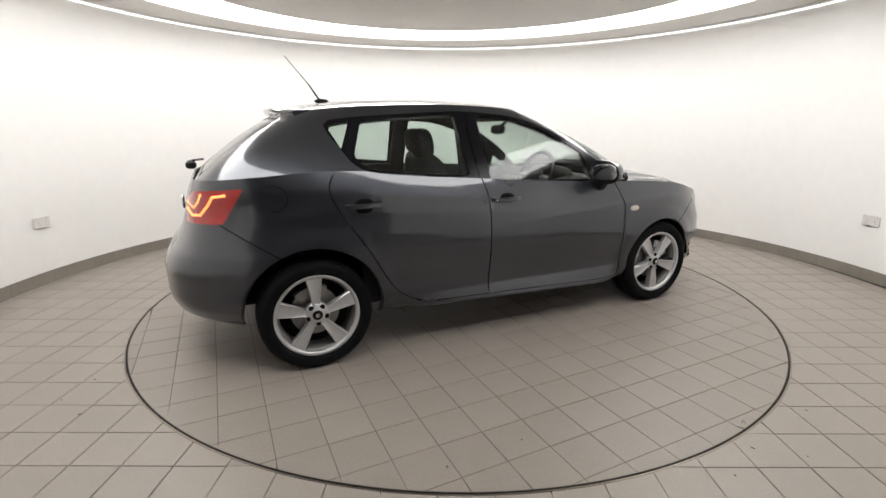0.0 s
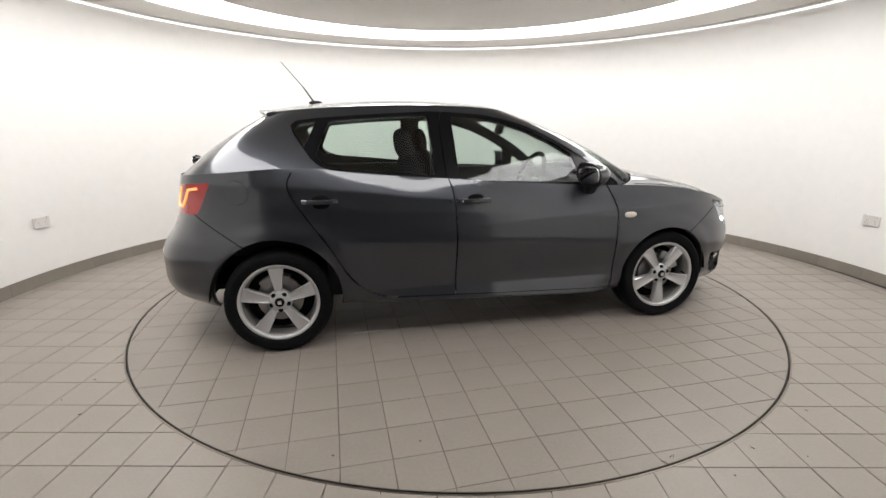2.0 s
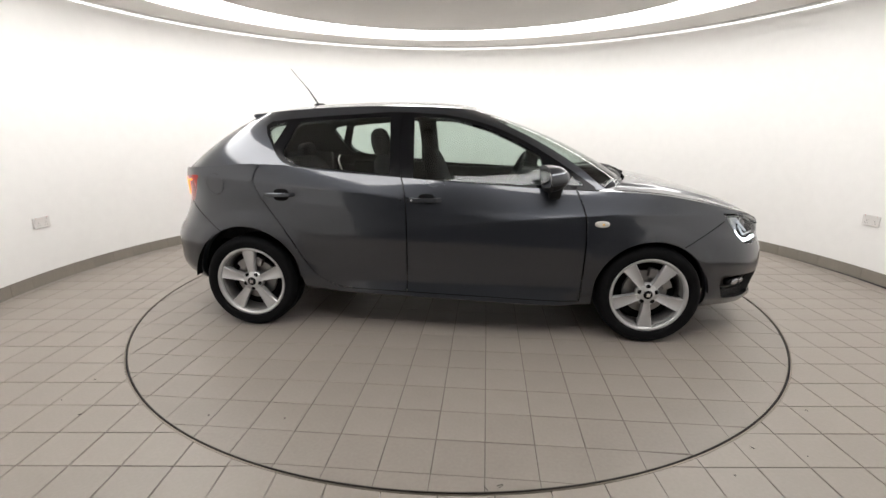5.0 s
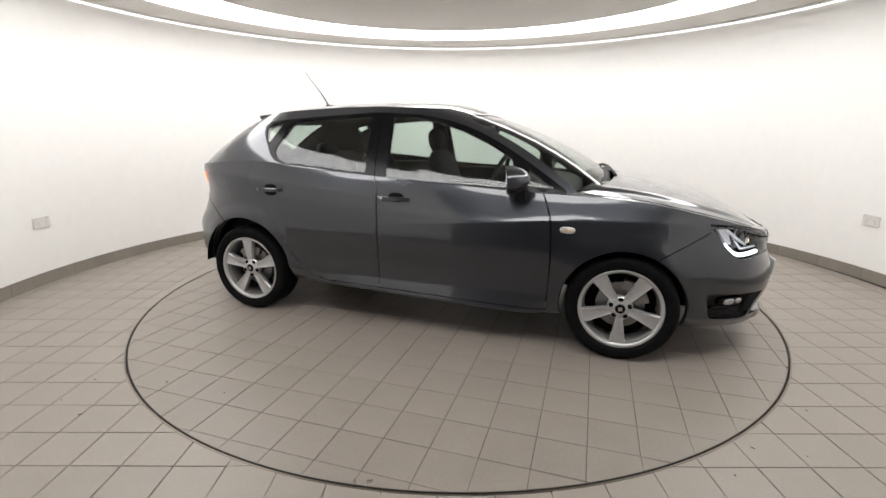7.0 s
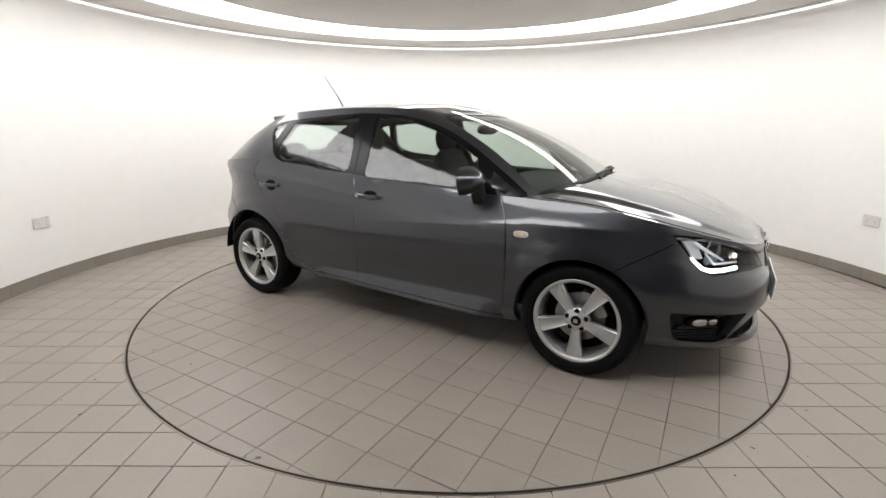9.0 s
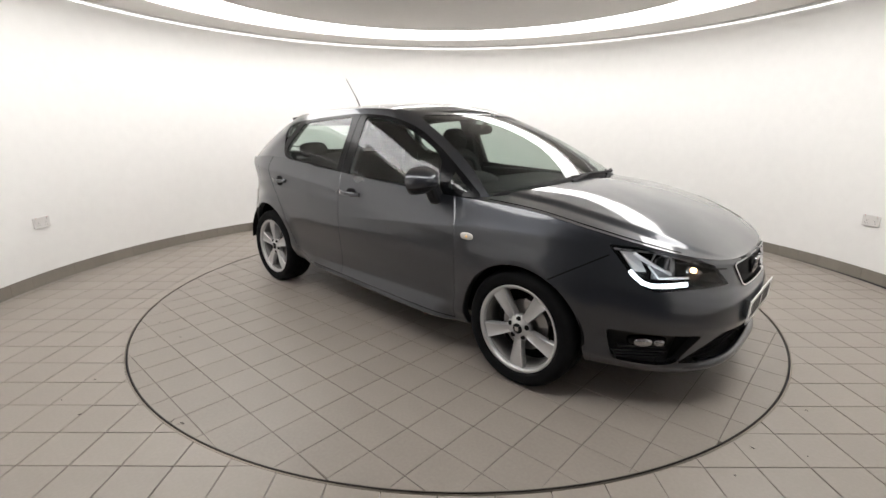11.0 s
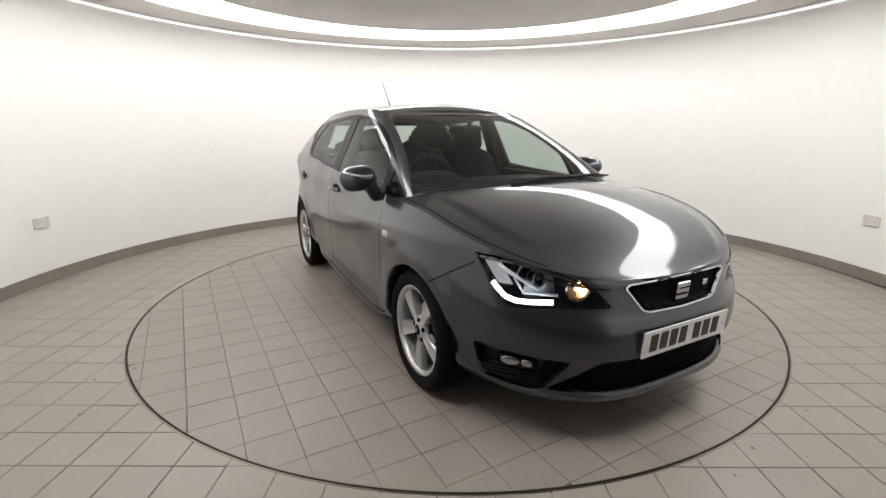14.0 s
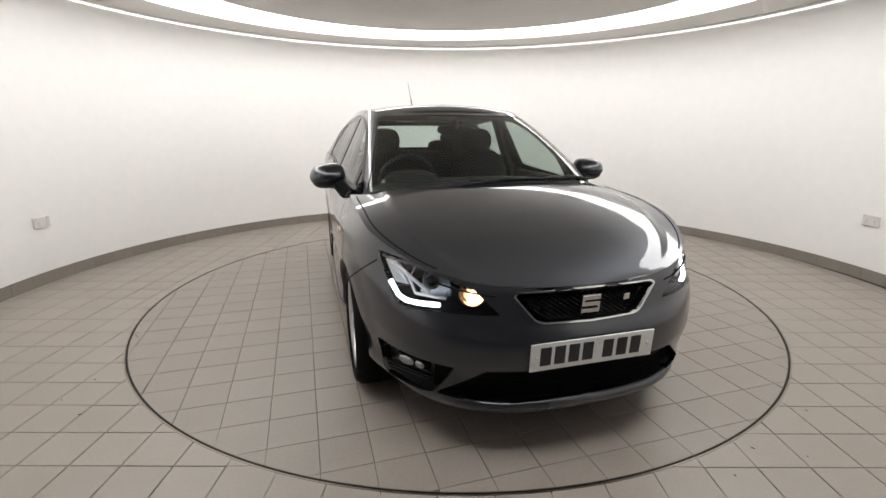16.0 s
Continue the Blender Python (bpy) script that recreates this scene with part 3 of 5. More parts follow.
def patch_bonnet():
    rows = []
    for b in np.sin(np.linspace(0, math.pi / 2, 48)):
        lo = 0.90 + 0.26 * (1 - b**4)
        row = []
        for k in np.linspace(0, 1, 40):
            x = lo + (float(X_FRONT(1.0)) - 0.0005 - lo) * math.sin(k * math.pi / 2)
            y = b * belt_half_width(x)
            row.append((x, y, bonnet_z(x, y) if b < 1 else float(Z_BELT(x))))
        rows.append(row)
    return grid_mesh(rows)


def patch_glass():
    return grid_mesh([ring_glass(w) for w in np.linspace(0, 1, 30)])


def patch_roof():
    top = ring_glass(1.0)
    rows = []
    for b in np.linspace(1, 0, 14):
        row = []
        for x, y, z in top:
            yy = y * b
            row.append((x, yy, z + float(RISE(x)) * (1 - b**2) * min(1.0, (y / 0.5)) ** 2))
        rows.append(row)
    return grid_mesh(rows)

X_, Y_, Z_ = Vector((1, 0, 0)), Vector((0, 1, 0)), Vector((0, 0, 1))
LAMP_F = Vector((-0.718, 0.696, 0))      # along the front corner, where the headlamp lies
LAMP_R = Vector((0.741, 0.671, 0))       # along the rear corner, where the tail lamp lies


def side_y(x, z):
    zl, zb = float(Z_LOW(x)), float(Z_BELT(x))
    v = min(max((z - zl) / (zb - zl), 0.0), 1.0)
    w = half_width(x, v)
    if x > XA:
        t = min((x - XA) / (float(X_FRONT(v)) - XA), 1.0)
        w *= max(1 - t**NF, 0.0) ** (1 / NF)
    if x < XB:
        n = float(N_REAR(v))
        t = min((XB - x) / (XB - float(X_REAR(v))), 1.0)
        w *= max(1 - t**n, 0.0) ** (1 / n)
    return w


def front_x(y, z):
    zl, zb = 0.145, 0.695
    v = min(max((z - zl) / (zb - zl), 0.0), 1.0)
    w = half_width(1.95, v)
    return XA + (float(X_FRONT(v)) - XA) * max(1 - (abs(y) / w) ** NF, 0.0) ** (1 / NF)


def inside(p, poly):
    x, y = p
    r = False
    k = len(poly)
    for i in range(k):
        x1, y1 = poly[i][0], poly[i][1]
        x2, y2 = poly[i - 1][0], poly[i - 1][1]
        if (y1 > y) != (y2 > y) and x < (x2 - x1) * (y - y1) / (y2 - y1) + x1:
            r = not r
    return r


def carve(bm, poly, e1, e2, near):
    """Cut the mesh along a polygon seen along one direction (e1, e2 span the view), where near(face) holds."""
    k = len(poly)
    faces = [f for f in bm.faces if near(f)]
    for i in range(k):
        p, q = Vector(poly[i][:2]), Vector(poly[(i + 1) % k][:2])
        d = q - p
        if d.length < 1e-5:
            continue
        no = e1 * (-d.y) + e2 * d.x
        lo1, hi1 = min(p.x, q.x) - 1e-4, max(p.x, q.x) + 1e-4
        lo2, hi2 = min(p.y, q.y) - 1e-4, max(p.y, q.y) + 1e-4
        hit = []
        for f in faces:
            if not f.is_valid:
                continue
            a = [v.co.dot(e1) for v in f.verts]
            if min(a) > hi1 or max(a) < lo1:
                continue
            b = [v.co.dot(e2) for v in f.verts]
            if min(b) > hi2 or max(b) < lo2:
                continue
            hit.append(f)
        if not hit:
            continue
        geom = list({e for f in hit for e in f.edges}) + list({v for f in hit for v in f.verts}) + hit
        r = bmesh.ops.bisect_plane(bm, geom=geom, dist=1e-6, plane_co=e1 * p.x + e2 * p.y, plane_no=no)
        seen = set(faces)
        faces += [g for g in r["geom"] if isinstance(g, bmesh.types.BMFace) and g not in seen]
        faces = [f for f in faces if f.is_valid]


def tidy(bm):
    """Melt away the slivers that the cuts leave."""
    bmesh.ops.remove_doubles(bm, verts=bm.verts, dist=4e-4)
    bmesh.ops.dissolve_degenerate(bm, edges=bm.edges, dist=2e-4)


def ribbon(line, w=0.0080):
    """A thin closed band along a polyline."""
    pts = [Vector(p) for p in line]
    left, right = [], []
    for i, p in enumerate(pts):
        d = (pts[min(i + 1, len(pts) - 1)] - pts[max(i - 1, 0)]).normalized()
        n = Vector((-d.y, d.x)) * w / 2
        left.append(tuple(p + n))
        right.append(tuple(p - n))
    return left + right[::-1]


def fine(line, n=4):
    """A smooth line through points."""
    P = [Vector(p) for p in line]
    out = []
    for i in range(len(P) - 1):
        a, b, c, d = P[max(i - 1, 0)], P[i], P[i + 1], P[min(i + 2, len(P) - 1)]
        for j in range(n):
            t = j / n
            out.append(tuple(0.5 * (2 * b + (c - a) * t + (2 * a - 5 * b + 4 * c - d) * t * t + (3 * b - a - 3 * c + d) * t**3)))
    return out + [tuple(P[-1])]


def ring_of(cx, cz, r, n=28):
    return [(cx + r * math.cos(2 * math.pi * i / n), cz + r * math.sin(2 * math.pi * i / n)) for i in range(n)]


def panel(name, bm, faces, mat, parent, sides=(1, -1), both=False, inset=0.0, label="", wall=0.0):
    """Take faces of a half patch as a panel with the patch's smooth normals: one on each side, or one across the middle.
    inset moves it inwards; wall adds a turned-in edge of that depth."""
    lay = [bm.verts.layers.float[k] for k in ("nx", "ny", "nz")]
    index, co, no, fs = {}, [], [], []
    for f in faces:
        for v in f.verts:
            if v not in index:
                n = Vector([v[q] for q in lay]).normalized()
                index[v] = len(co)
                co.append(v.co - n * inset)
                no.append(n)
        fs.append([index[v] for v in f.verts])
    if wall:
        own = set(faces)
        edge = [e for f in faces for e in f.edges if sum(1 for g in e.link_faces if g in own) == 1 and not all(v.co.y < 1e-3 for v in e.verts)]
        low = {}
        for e in edge:
            for v in e.verts:
                if v not in low:
                    n = no[index[v]]
                    low[v] = len(co)
                    co.append(co[index[v]] - n * wall)
                    no.append(n)
            a, b = e.verts
            fs.append([index[a], index[b], low[b], low[a]])
    made = []
    groups = [sides] if both else [(s,) for s in sides]
    for g in groups:
        C, N, F = [], [], []
        for s in g:
            k = len(C)
            C += [(c.x, c.y * s, c.z) for c in co]
            N += [(n.x, n.y * s, n.z) for n in no]
            F += [[i + k for i in (f if s > 0 else f[::-1])] for f in fs]
        me = bpy.data.meshes.new(name)
        me.from_pydata(C, [], F)
        me.materials.append(mat)
        me.shade_smooth()
        me.normals_split_custom_set_from_vertices(N)
        made.append(part(name, me, None, parent, label))
    return made


# ---- outlines of the panels ----
GAP_B = fine([(-0.262, 1.03), (-0.245, 0.985), (-0.215, 0.87), (-0.205, 0.70), (-0.205, 0.52), (-0.21, 0.283)])
GAP_FRONT = fine([(0.775, 0.935), (0.83, 0.80), (0.845, 0.69), (0.845, 0.50), (0.832, 0.252)])
GAP_REAR = fine([(-1.035, 1.14), (-1.105, 1.045), (-1.140, 0.96), (-1.09, 0.842), (-0.945, 0.622), (-0.83, 0.428), (-0.74, 0.34), (-0.64, 0.297), (-0.55, 0.288)])
SILL = [(-0.56, 0.288), (-0.21, 0.281), (0.30, 0.268), (0.835, 0.252)]
SEAM_F = [(1.40, 0.598), (1.634, 0.738)]
SEAM_R = [(-1.655, 0.80), (-1.38, 0.622)]
DOOR_F = GAP_B + [(0.30, 0.268)] + GAP_FRONT[::-1]
DOOR_R = GAP_REAR + [(-0.21, 0.281)] + GAP_B[::-1]
FUEL = ring_of(-1.405, 0.928, 0.066)
HEAD = rounded([(-0.655, 0.782), (-0.824, 0.772), (-1.0, 0.732), (-1.11, 0.690), (-1.205, 0.598), (-0.985, 0.600), (-0.85, 0.592), (-0.80, 0.602), (-0.745, 0.655), (-0.70, 0.720)], 0.012, 3)
FOG = rounded([(-0.665, 0.412), (-1.07, 0.393), (-0.965, 0.262), (-0.90, 0.250), (-0.700, 0.268)], 0.02, 3)
TAIL = rounded([(-1.13, 0.885), (-0.96, 0.955), (-0.628, 0.980), (-0.765, 0.800), (-1.09, 0.785)], 0.022, 3)
GRILLE = rounded([(-0.05, 0.683), (0.286, 0.681), (0.304, 0.668), (0.225, 0.572), (0.195, 0.560), (-0.05, 0.552)], 0.012, 3)
GRILLE_IN = rounded([(-0.05, 0.678), (0.281, 0.676), (0.294, 0.667), (0.220, 0.577), (0.192, 0.567), (-0.05, 0.559)], 0.010, 3)
INTAKE = rounded([(-0.05, 0.392), (0.405, 0.390), (0.57, 0.262), (0.36, 0.240), (-0.05, 0.230)], 0.01, 3)
DLO = [(-1.114, 1.277), (-1.082, 1.303), (-0.961, 1.318), (-0.74, 1.335), (-0.331, 1.358), (-0.205, 1.355), (0.0, 1.341), (0.108, 1.323), (0.20, 1.302), (0.288, 1.275), (0.38, 1.239), (0.47, 1.195), (0.56, 1.147), (0.653, 1.09), (0.78, 1.008), (0.90, 0.925), (0.92, 0.88), (0.6, 0.86), (-0.28, 0.93), (-0.609, 1.008), (-0.81, 1.026), (-0.90, 1.035), (-0.967, 1.058), (-1.01, 1.095), (-1.04, 1.14), (-1.10, 1.232)]
PANE_F = rounded([(-0.172, 0.966), (-0.187, 1.334), (-0.02, 1.326), (0.10, 1.305), (0.28, 1.255), (0.45, 1.178), (0.585, 1.100), (0.635, 0.931)], 0.02, 3)
PANE_R = rounded([(-0.312, 0.990), (-0.335, 1.337), (-0.72, 1.316), (-0.91, 1.300), (-0.985, 1.12), (-0.945, 1.070), (-0.86, 1.040), (-0.6, 1.018)], 0.025, 3)
PANE_Q = rounded([(-1.097, 1.262), (-1.07, 1.288), (-0.975, 1.302), (-1.045, 1.155)], 0.012, 3)
PANE_T = rounded([(0.695, 0.940), (0.845, 0.932), (0.690, 1.035)], 0.012, 3)
SCREEN = [(-0.05, 0.80), (0.70, 0.80), (0.685, 0.93), (0.615, 1.10), (0.545, 1.27), (0.512, 1.325), (0.47, 1.340), (-0.05, 1.350)]
HATCH_GLASS = rounded([(-0.05, 1.028), (0.40, 1.030), (0.44, 1.07), (0.475, 1.136), (0.480, 1.23), (0.455, 1.31), (-0.05, 1.332)], 0.02, 3)


def body():
    low = patch_low()
    on_side = lambda f: f.calc_center_median().y > 0.25
    nose = lambda f: f.calc_center_median().x > 1.5
    tail = lambda f: f.calc_center_median().x < -1.4
    for cx, cz, r in (ARCH_F, ARCH_R):
        carve(low, ring_of(cx, cz, r, 48), X_, Z_, on_side)
    strips = [ribbon(l) for l in (GAP_B, GAP_FRONT, GAP_REAR)]
    for s in strips:
        carve(low, s, X_, Z_, on_side)
    fuel_in = ring_of(-1.405, 0.928, 0.0625)
    carve(low, FUEL, X_, Z_, on_side)
    carve(low, fuel_in, X_, Z_, on_side)
    carve(low, HEAD, LAMP_F, Z_, nose)
    carve(low, FOG, LAMP_F, Z_, nose)
    carve(low, TAIL, LAMP_R, Z_, tail)
    for poly in (GRILLE, GRILLE_IN, INTAKE):
        carve(low, poly, Y_, Z_, nose)
    gate = [(-0.05, 1.2), (0.43, 1.2), (0.43, 0.80), (0.40, 0.655), (-0.05, 0.65)]
    carve(low, gate, Y_, Z_, tail)
    tidy(low)
    kinds = {}
    for f in low.faces:
        c = f.calc_center_median()
        s, lf, lr, yz = (c.x, c.z), (c.dot(LAMP_F), c.z), (c.dot(LAMP_R), c.z), (c.y, c.z)
        if any(math.hypot(c.x - cx, c.z - cz) < r for cx, cz, r in (ARCH_F, ARCH_R)) and c.y > 0.25:
            continue
        if c.x > 1.5 and inside(lf, HEAD):
            k = "headlamp"
        elif c.x > 1.5 and inside(lf, FOG):
            k = "fog"
        elif c.x > 1.5 and inside(yz, GRILLE_IN):
            k = "grille"
        elif c.x > 1.5 and inside(yz, GRILLE):
            k = "chrome"
        elif c.x > 1.5 and inside(yz, INTAKE):
            k = "intake"
        elif c.x < -1.4 and inside(lr, TAIL):
            k = "tail"
        elif c.y > 0.25 and (any(inside(s, p) for p in strips) or (inside(s, FUEL) and not inside(s, fuel_in))):
            continue
        elif c.y > 0.25 and inside(s, fuel_in):
            k = "fuel"
        elif c.y > 0.25 and inside(s, DOOR_F):
            k = "door_f"
        elif c.y > 0.25 and inside(s, DOOR_R):
            k = "door_r"
        elif abs(c.x) < 0.93 and c.z < 0.30:
            k = "sill"
        elif c.x > 1.25 and (c.z - 0.598 < (c.x - 1.40) * 0.6 or c.x > 1.75):
            k = "front_bumper"
        elif c.x > 0.5:
            k = "fender"
        elif c.x < -1.25 and c.z < min(0.622 + (-1.38 - c.x) * 0.65, 0.80) and not (c.x < -1.5 and inside(yz, gate)):
            k = "rear_bumper"
        elif c.x < -1.5 and inside(yz, gate):
            k = "tailgate"
        else:
            k = "quarter"
        kinds.setdefault(k, []).append(f)
    every = [f for fs in kinds.values() for f in fs if fs is not kinds.get("headlamp") and fs is not kinds.get("fog") and fs is not kinds.get("intake") and fs is not kinds.get("grille")]
    # black copy of the panels set behind them, for dark shade in the seams
    shell = panel("seam_shade_backing", low, every, M_SHELL, CAR, both=True, inset=0.014)[0]
    doors = panel("front_door", low, kinds["door_f"], M_PAINT, CAR, wall=0.012) + panel("rear_door", low, kinds["door_r"], M_PAINT, CAR, wall=0.012)
    panel("front_wing", low, kinds["fender"], M_PAINT, CAR, wall=0.012)
    panel("rear_wing", low, kinds["quarter"], M_PAINT, CAR, wall=0.012)
    panel("fuel_flap", low, kinds["fuel"], M_PAINT, CAR, sides=(-1,), wall=0.01)
    panel("fuel_flap", low, kinds["fuel"], M_PAINT, CAR, sides=(1,), wall=0.01)
    panel("side_sill", low, kinds["sill"], M_PAINT, CAR, wall=0.01)
    fb = panel("front_bumper", low, kinds["front_bumper"], M_PAINT, CAR, both=True, wall=0.02)[0]
    panel("rear_bumper", low, kinds["rear_bumper"], M_PAINT, CAR, both=True, wall=0.015)
    hatch = panel("tailgate", low, kinds["tailgate"], M_PAINT, CAR, both=True, wall=0.012)[0]
    panel("grille_frame", low, kinds["chrome"], M_CHROME, fb, both=True, inset=-0.006, wall=0.012, label="chrome grille surround")
    panel("grille_back", low, kinds["grille"], M_SHELL, fb, both=True, inset=0.05, wall=-0.05)
    panel("air_intake", low, kinds["intake"], M_SHELL, fb, both=True, inset=0.075, wall=-0.075, label="black lower air intake")
    panel("fog_recess", low, kinds["fog"], M_BLACK, fb, inset=0.045, wall=-0.045, label="black fog lamp recess")
    lamps = panel("headlamp", low, kinds["headlamp"], M_LENS, CAR, inset=0.002, label="clear headlamp with glowing daytime light")
    for lens, s in zip(lamps, (1, -1)):
        lens.visible_shadow = False
        panel("lamp_housing", low, kinds["headlamp"], M_GLOSS, lens, sides=(s,), inset=0.24, wall=-0.233)
    tails = panel("tail_lamp", low, kinds["tail"], M_REDLENS, CAR, wall=0.02, label="glowing red tail lamp")
    low.free()

    cab = patch_glass()
    flank = lambda f: f.normal.y > 0.35
    front = lambda f: f.calc_center_median().x > 0.1 and f.normal.x > 0.25
    back = lambda f: f.calc_center_median().x < -1.1
    for p in (DLO, PANE_F, PANE_R, PANE_Q, PANE_T):
        carve(cab, p, X_, Z_, flank)
    carve(cab, SCREEN, Y_, Z_, front)
    carve(cab, HATCH_GLASS, Y_, Z_, back)
    cut = ribbon(fine([(-0.205, 1.40), (-0.262, 1.30), (-0.25, 1.0), (-0.24, 0.95)]), 0.006)
    carve(cab, cut, X_, Z_, flank)
    tidy(cab)
    cab.normal_update()
    kinds = {}
    for f in cab.faces:
        c = f.calc_center_median()
        s, yz = (c.x, c.z), (c.y, c.z)
        k = "frame"
        if f.normal.y > 0.35 and inside(s, PANE_F):
            k = "pane_f"
        elif f.normal.y > 0.35 and inside(s, PANE_R):
            k = "pane_r"
        elif f.normal.y > 0.35 and inside(s, PANE_Q):
            k = "pane_q"
        elif f.normal.y > 0.35 and inside(s, PANE_T):
            k = "pane_t"
        elif f.normal.y > 0.35 and inside(s, DLO):
            if inside(s, cut):
                continue
            k = "trim_f" if c.x > -0.253 else "trim_r"
        elif c.x > 0.1 and f.normal.x > 0.25 and inside(yz, SCREEN):
            k = "screen"
        elif c.x < -1.1 and inside(yz, HATCH_GLASS):
            k = "hatch"
        kinds.setdefault(k, []).append(f)
    panel("roof_frame", cab, kinds["frame"], M_PAINT, CAR, both=True, label="painted roof pillars")
    panel("pillar_lining", cab, kinds["frame"], M_CABIN, CAR, both=True, inset=0.02)
    for s, (df, dr) in zip((1, -1), ((doors[0], doors[2]), (doors[1], doors[3]))):
        panel("window_frame", cab, kinds["trim_f"], M_GLOSS, df, sides=(s,), inset=0.002, wall=0.03, label="gloss black window surround")
        panel("window_frame", cab, kinds["trim_r"], M_GLOSS, dr, sides=(s,), inset=0.002, wall=0.03, label="gloss black window surround")
        for nm, k, d in (("window", "pane_f", df), ("window", "pane_r", dr), ("quarter_window", "pane_q", dr), ("quarter_window", "pane_t", df)):
            w = panel(nm, cab, kinds[k], M_GLASS, d, sides=(s,), inset=0.006)[0]
            w.visible_shadow = False
    ws = panel("windscreen", cab, kinds["screen"], M_GLASS, CAR, both=True, inset=0.003)[0]
    ws.visible_shadow = False
    hg = panel("rear_window", cab, kinds["hatch"], M_GLASS, hatch, both=True, inset=0.003)[0]
    hg.visible_shadow = False
    edge = [f for f in kinds["screen"] if f.calc_center_median().z > 1.315]
    panel("sun_band", cab, edge, M_SHELL, ws, both=True, inset=0.008, label="black band along the glass")
    edge = [f for f in kinds["hatch"] if f.calc_center_median().y > 0.42 or f.calc_center_median().z > 1.29 or f.calc_center_median().z < 1.06]
    panel("glass_border", cab, edge, M_SHELL, hatch, both=True, inset=0.007, label="black border of the glass")
    cab.free()

    bo = patch_bonnet()
    panel("bonnet", bo, list(bo.faces), M_PAINT, CAR, both=True, inset=-0.002, wall=0.02)
    bo.free()
    ro = patch_roof()
    panel("roof", ro, list(ro.faces), M_PAINT, CAR, both=True)
    panel("headlining", ro, list(ro.faces), M_LINING, CAR, both=True, inset=0.03)
    ro.free()
    return doors, fb, hatch, lamps, tails, ws, hg


doors, front_bumper, hatch, headlamps, tail_lamps, windscreen, rear_window = body()


def arch_parts():
    for (cx, cz, r) in (ARCH_F, ARCH_R):
        for s in (1, -1):
            bm = bmesh.new()
            prof = []
            for i in range(49):
                a = radians(-12 + 204 * i / 48)
                x, z = cx + r * math.cos(a), cz + r * math.sin(a)
                y = side_y(x, z)
                prof.append([bm.verts.new((cx + (r + d) * math.cos(a), s * (y - k), max(cz + (r + d) * math.sin(a), float(Z_LOW(x))))) for d, k in ((0.0, 0.0), (-0.004, 0.004), (-0.006, 0.012), (-0.004, 0.045))])
            for a, b in zip(prof, prof[1:]):
                for j in range(3):
                    bm.faces.new((a[j], b[j], b[j + 1], a[j + 1]))
            bmesh.ops.remove_doubles(bm, verts=bm.verts, dist=1e-5)
            bmesh.ops.recalc_face_normals(bm, faces=bm.faces)
            part("arch_edge", bm, M_PAINT, CAR, smooth=True)
            bm = bmesh.new()
            prof = []
            for i in range(33):
                a = radians(3 + 174 * i / 32)
                prof.append([bm.verts.new((cx + rr * math.cos(a), s * y, cz + rr * math.sin(a))) for rr, y in ((r + 0.006, 0.80), (r + 0.012, 0.70), (r + 0.0, 0.46), (0.10, 0.45))])
            for a, b in zip(prof, prof[1:]):
                for j in range(3):
                    bm.faces.new((a[j], b[j], b[j + 1], a[j + 1]))
            bmesh.ops.recalc_face_normals(bm, faces=bm.faces)
            part("wheel_arch_liner", bm, M_SHELL, CAR, smooth=True)
    bm = box(bmesh.new(), 0.0, 0, 0.262, 1.66, 1.34, 0.05, 0.02)
    box(bm, 1.62, 0, 0.26, 0.44, 0.96, 0.04, 0.015)
    box(bm, -1.60, 0, 0.37, 0.36, 0.9, 0.04, 0.015)
    box(bm, 0, 0, 0.34, 3.3, 0.88, 0.12, 0.03)
    part("underbody", bm, M_SHELL, CAR)


arch_parts()

# ---- wheels ----


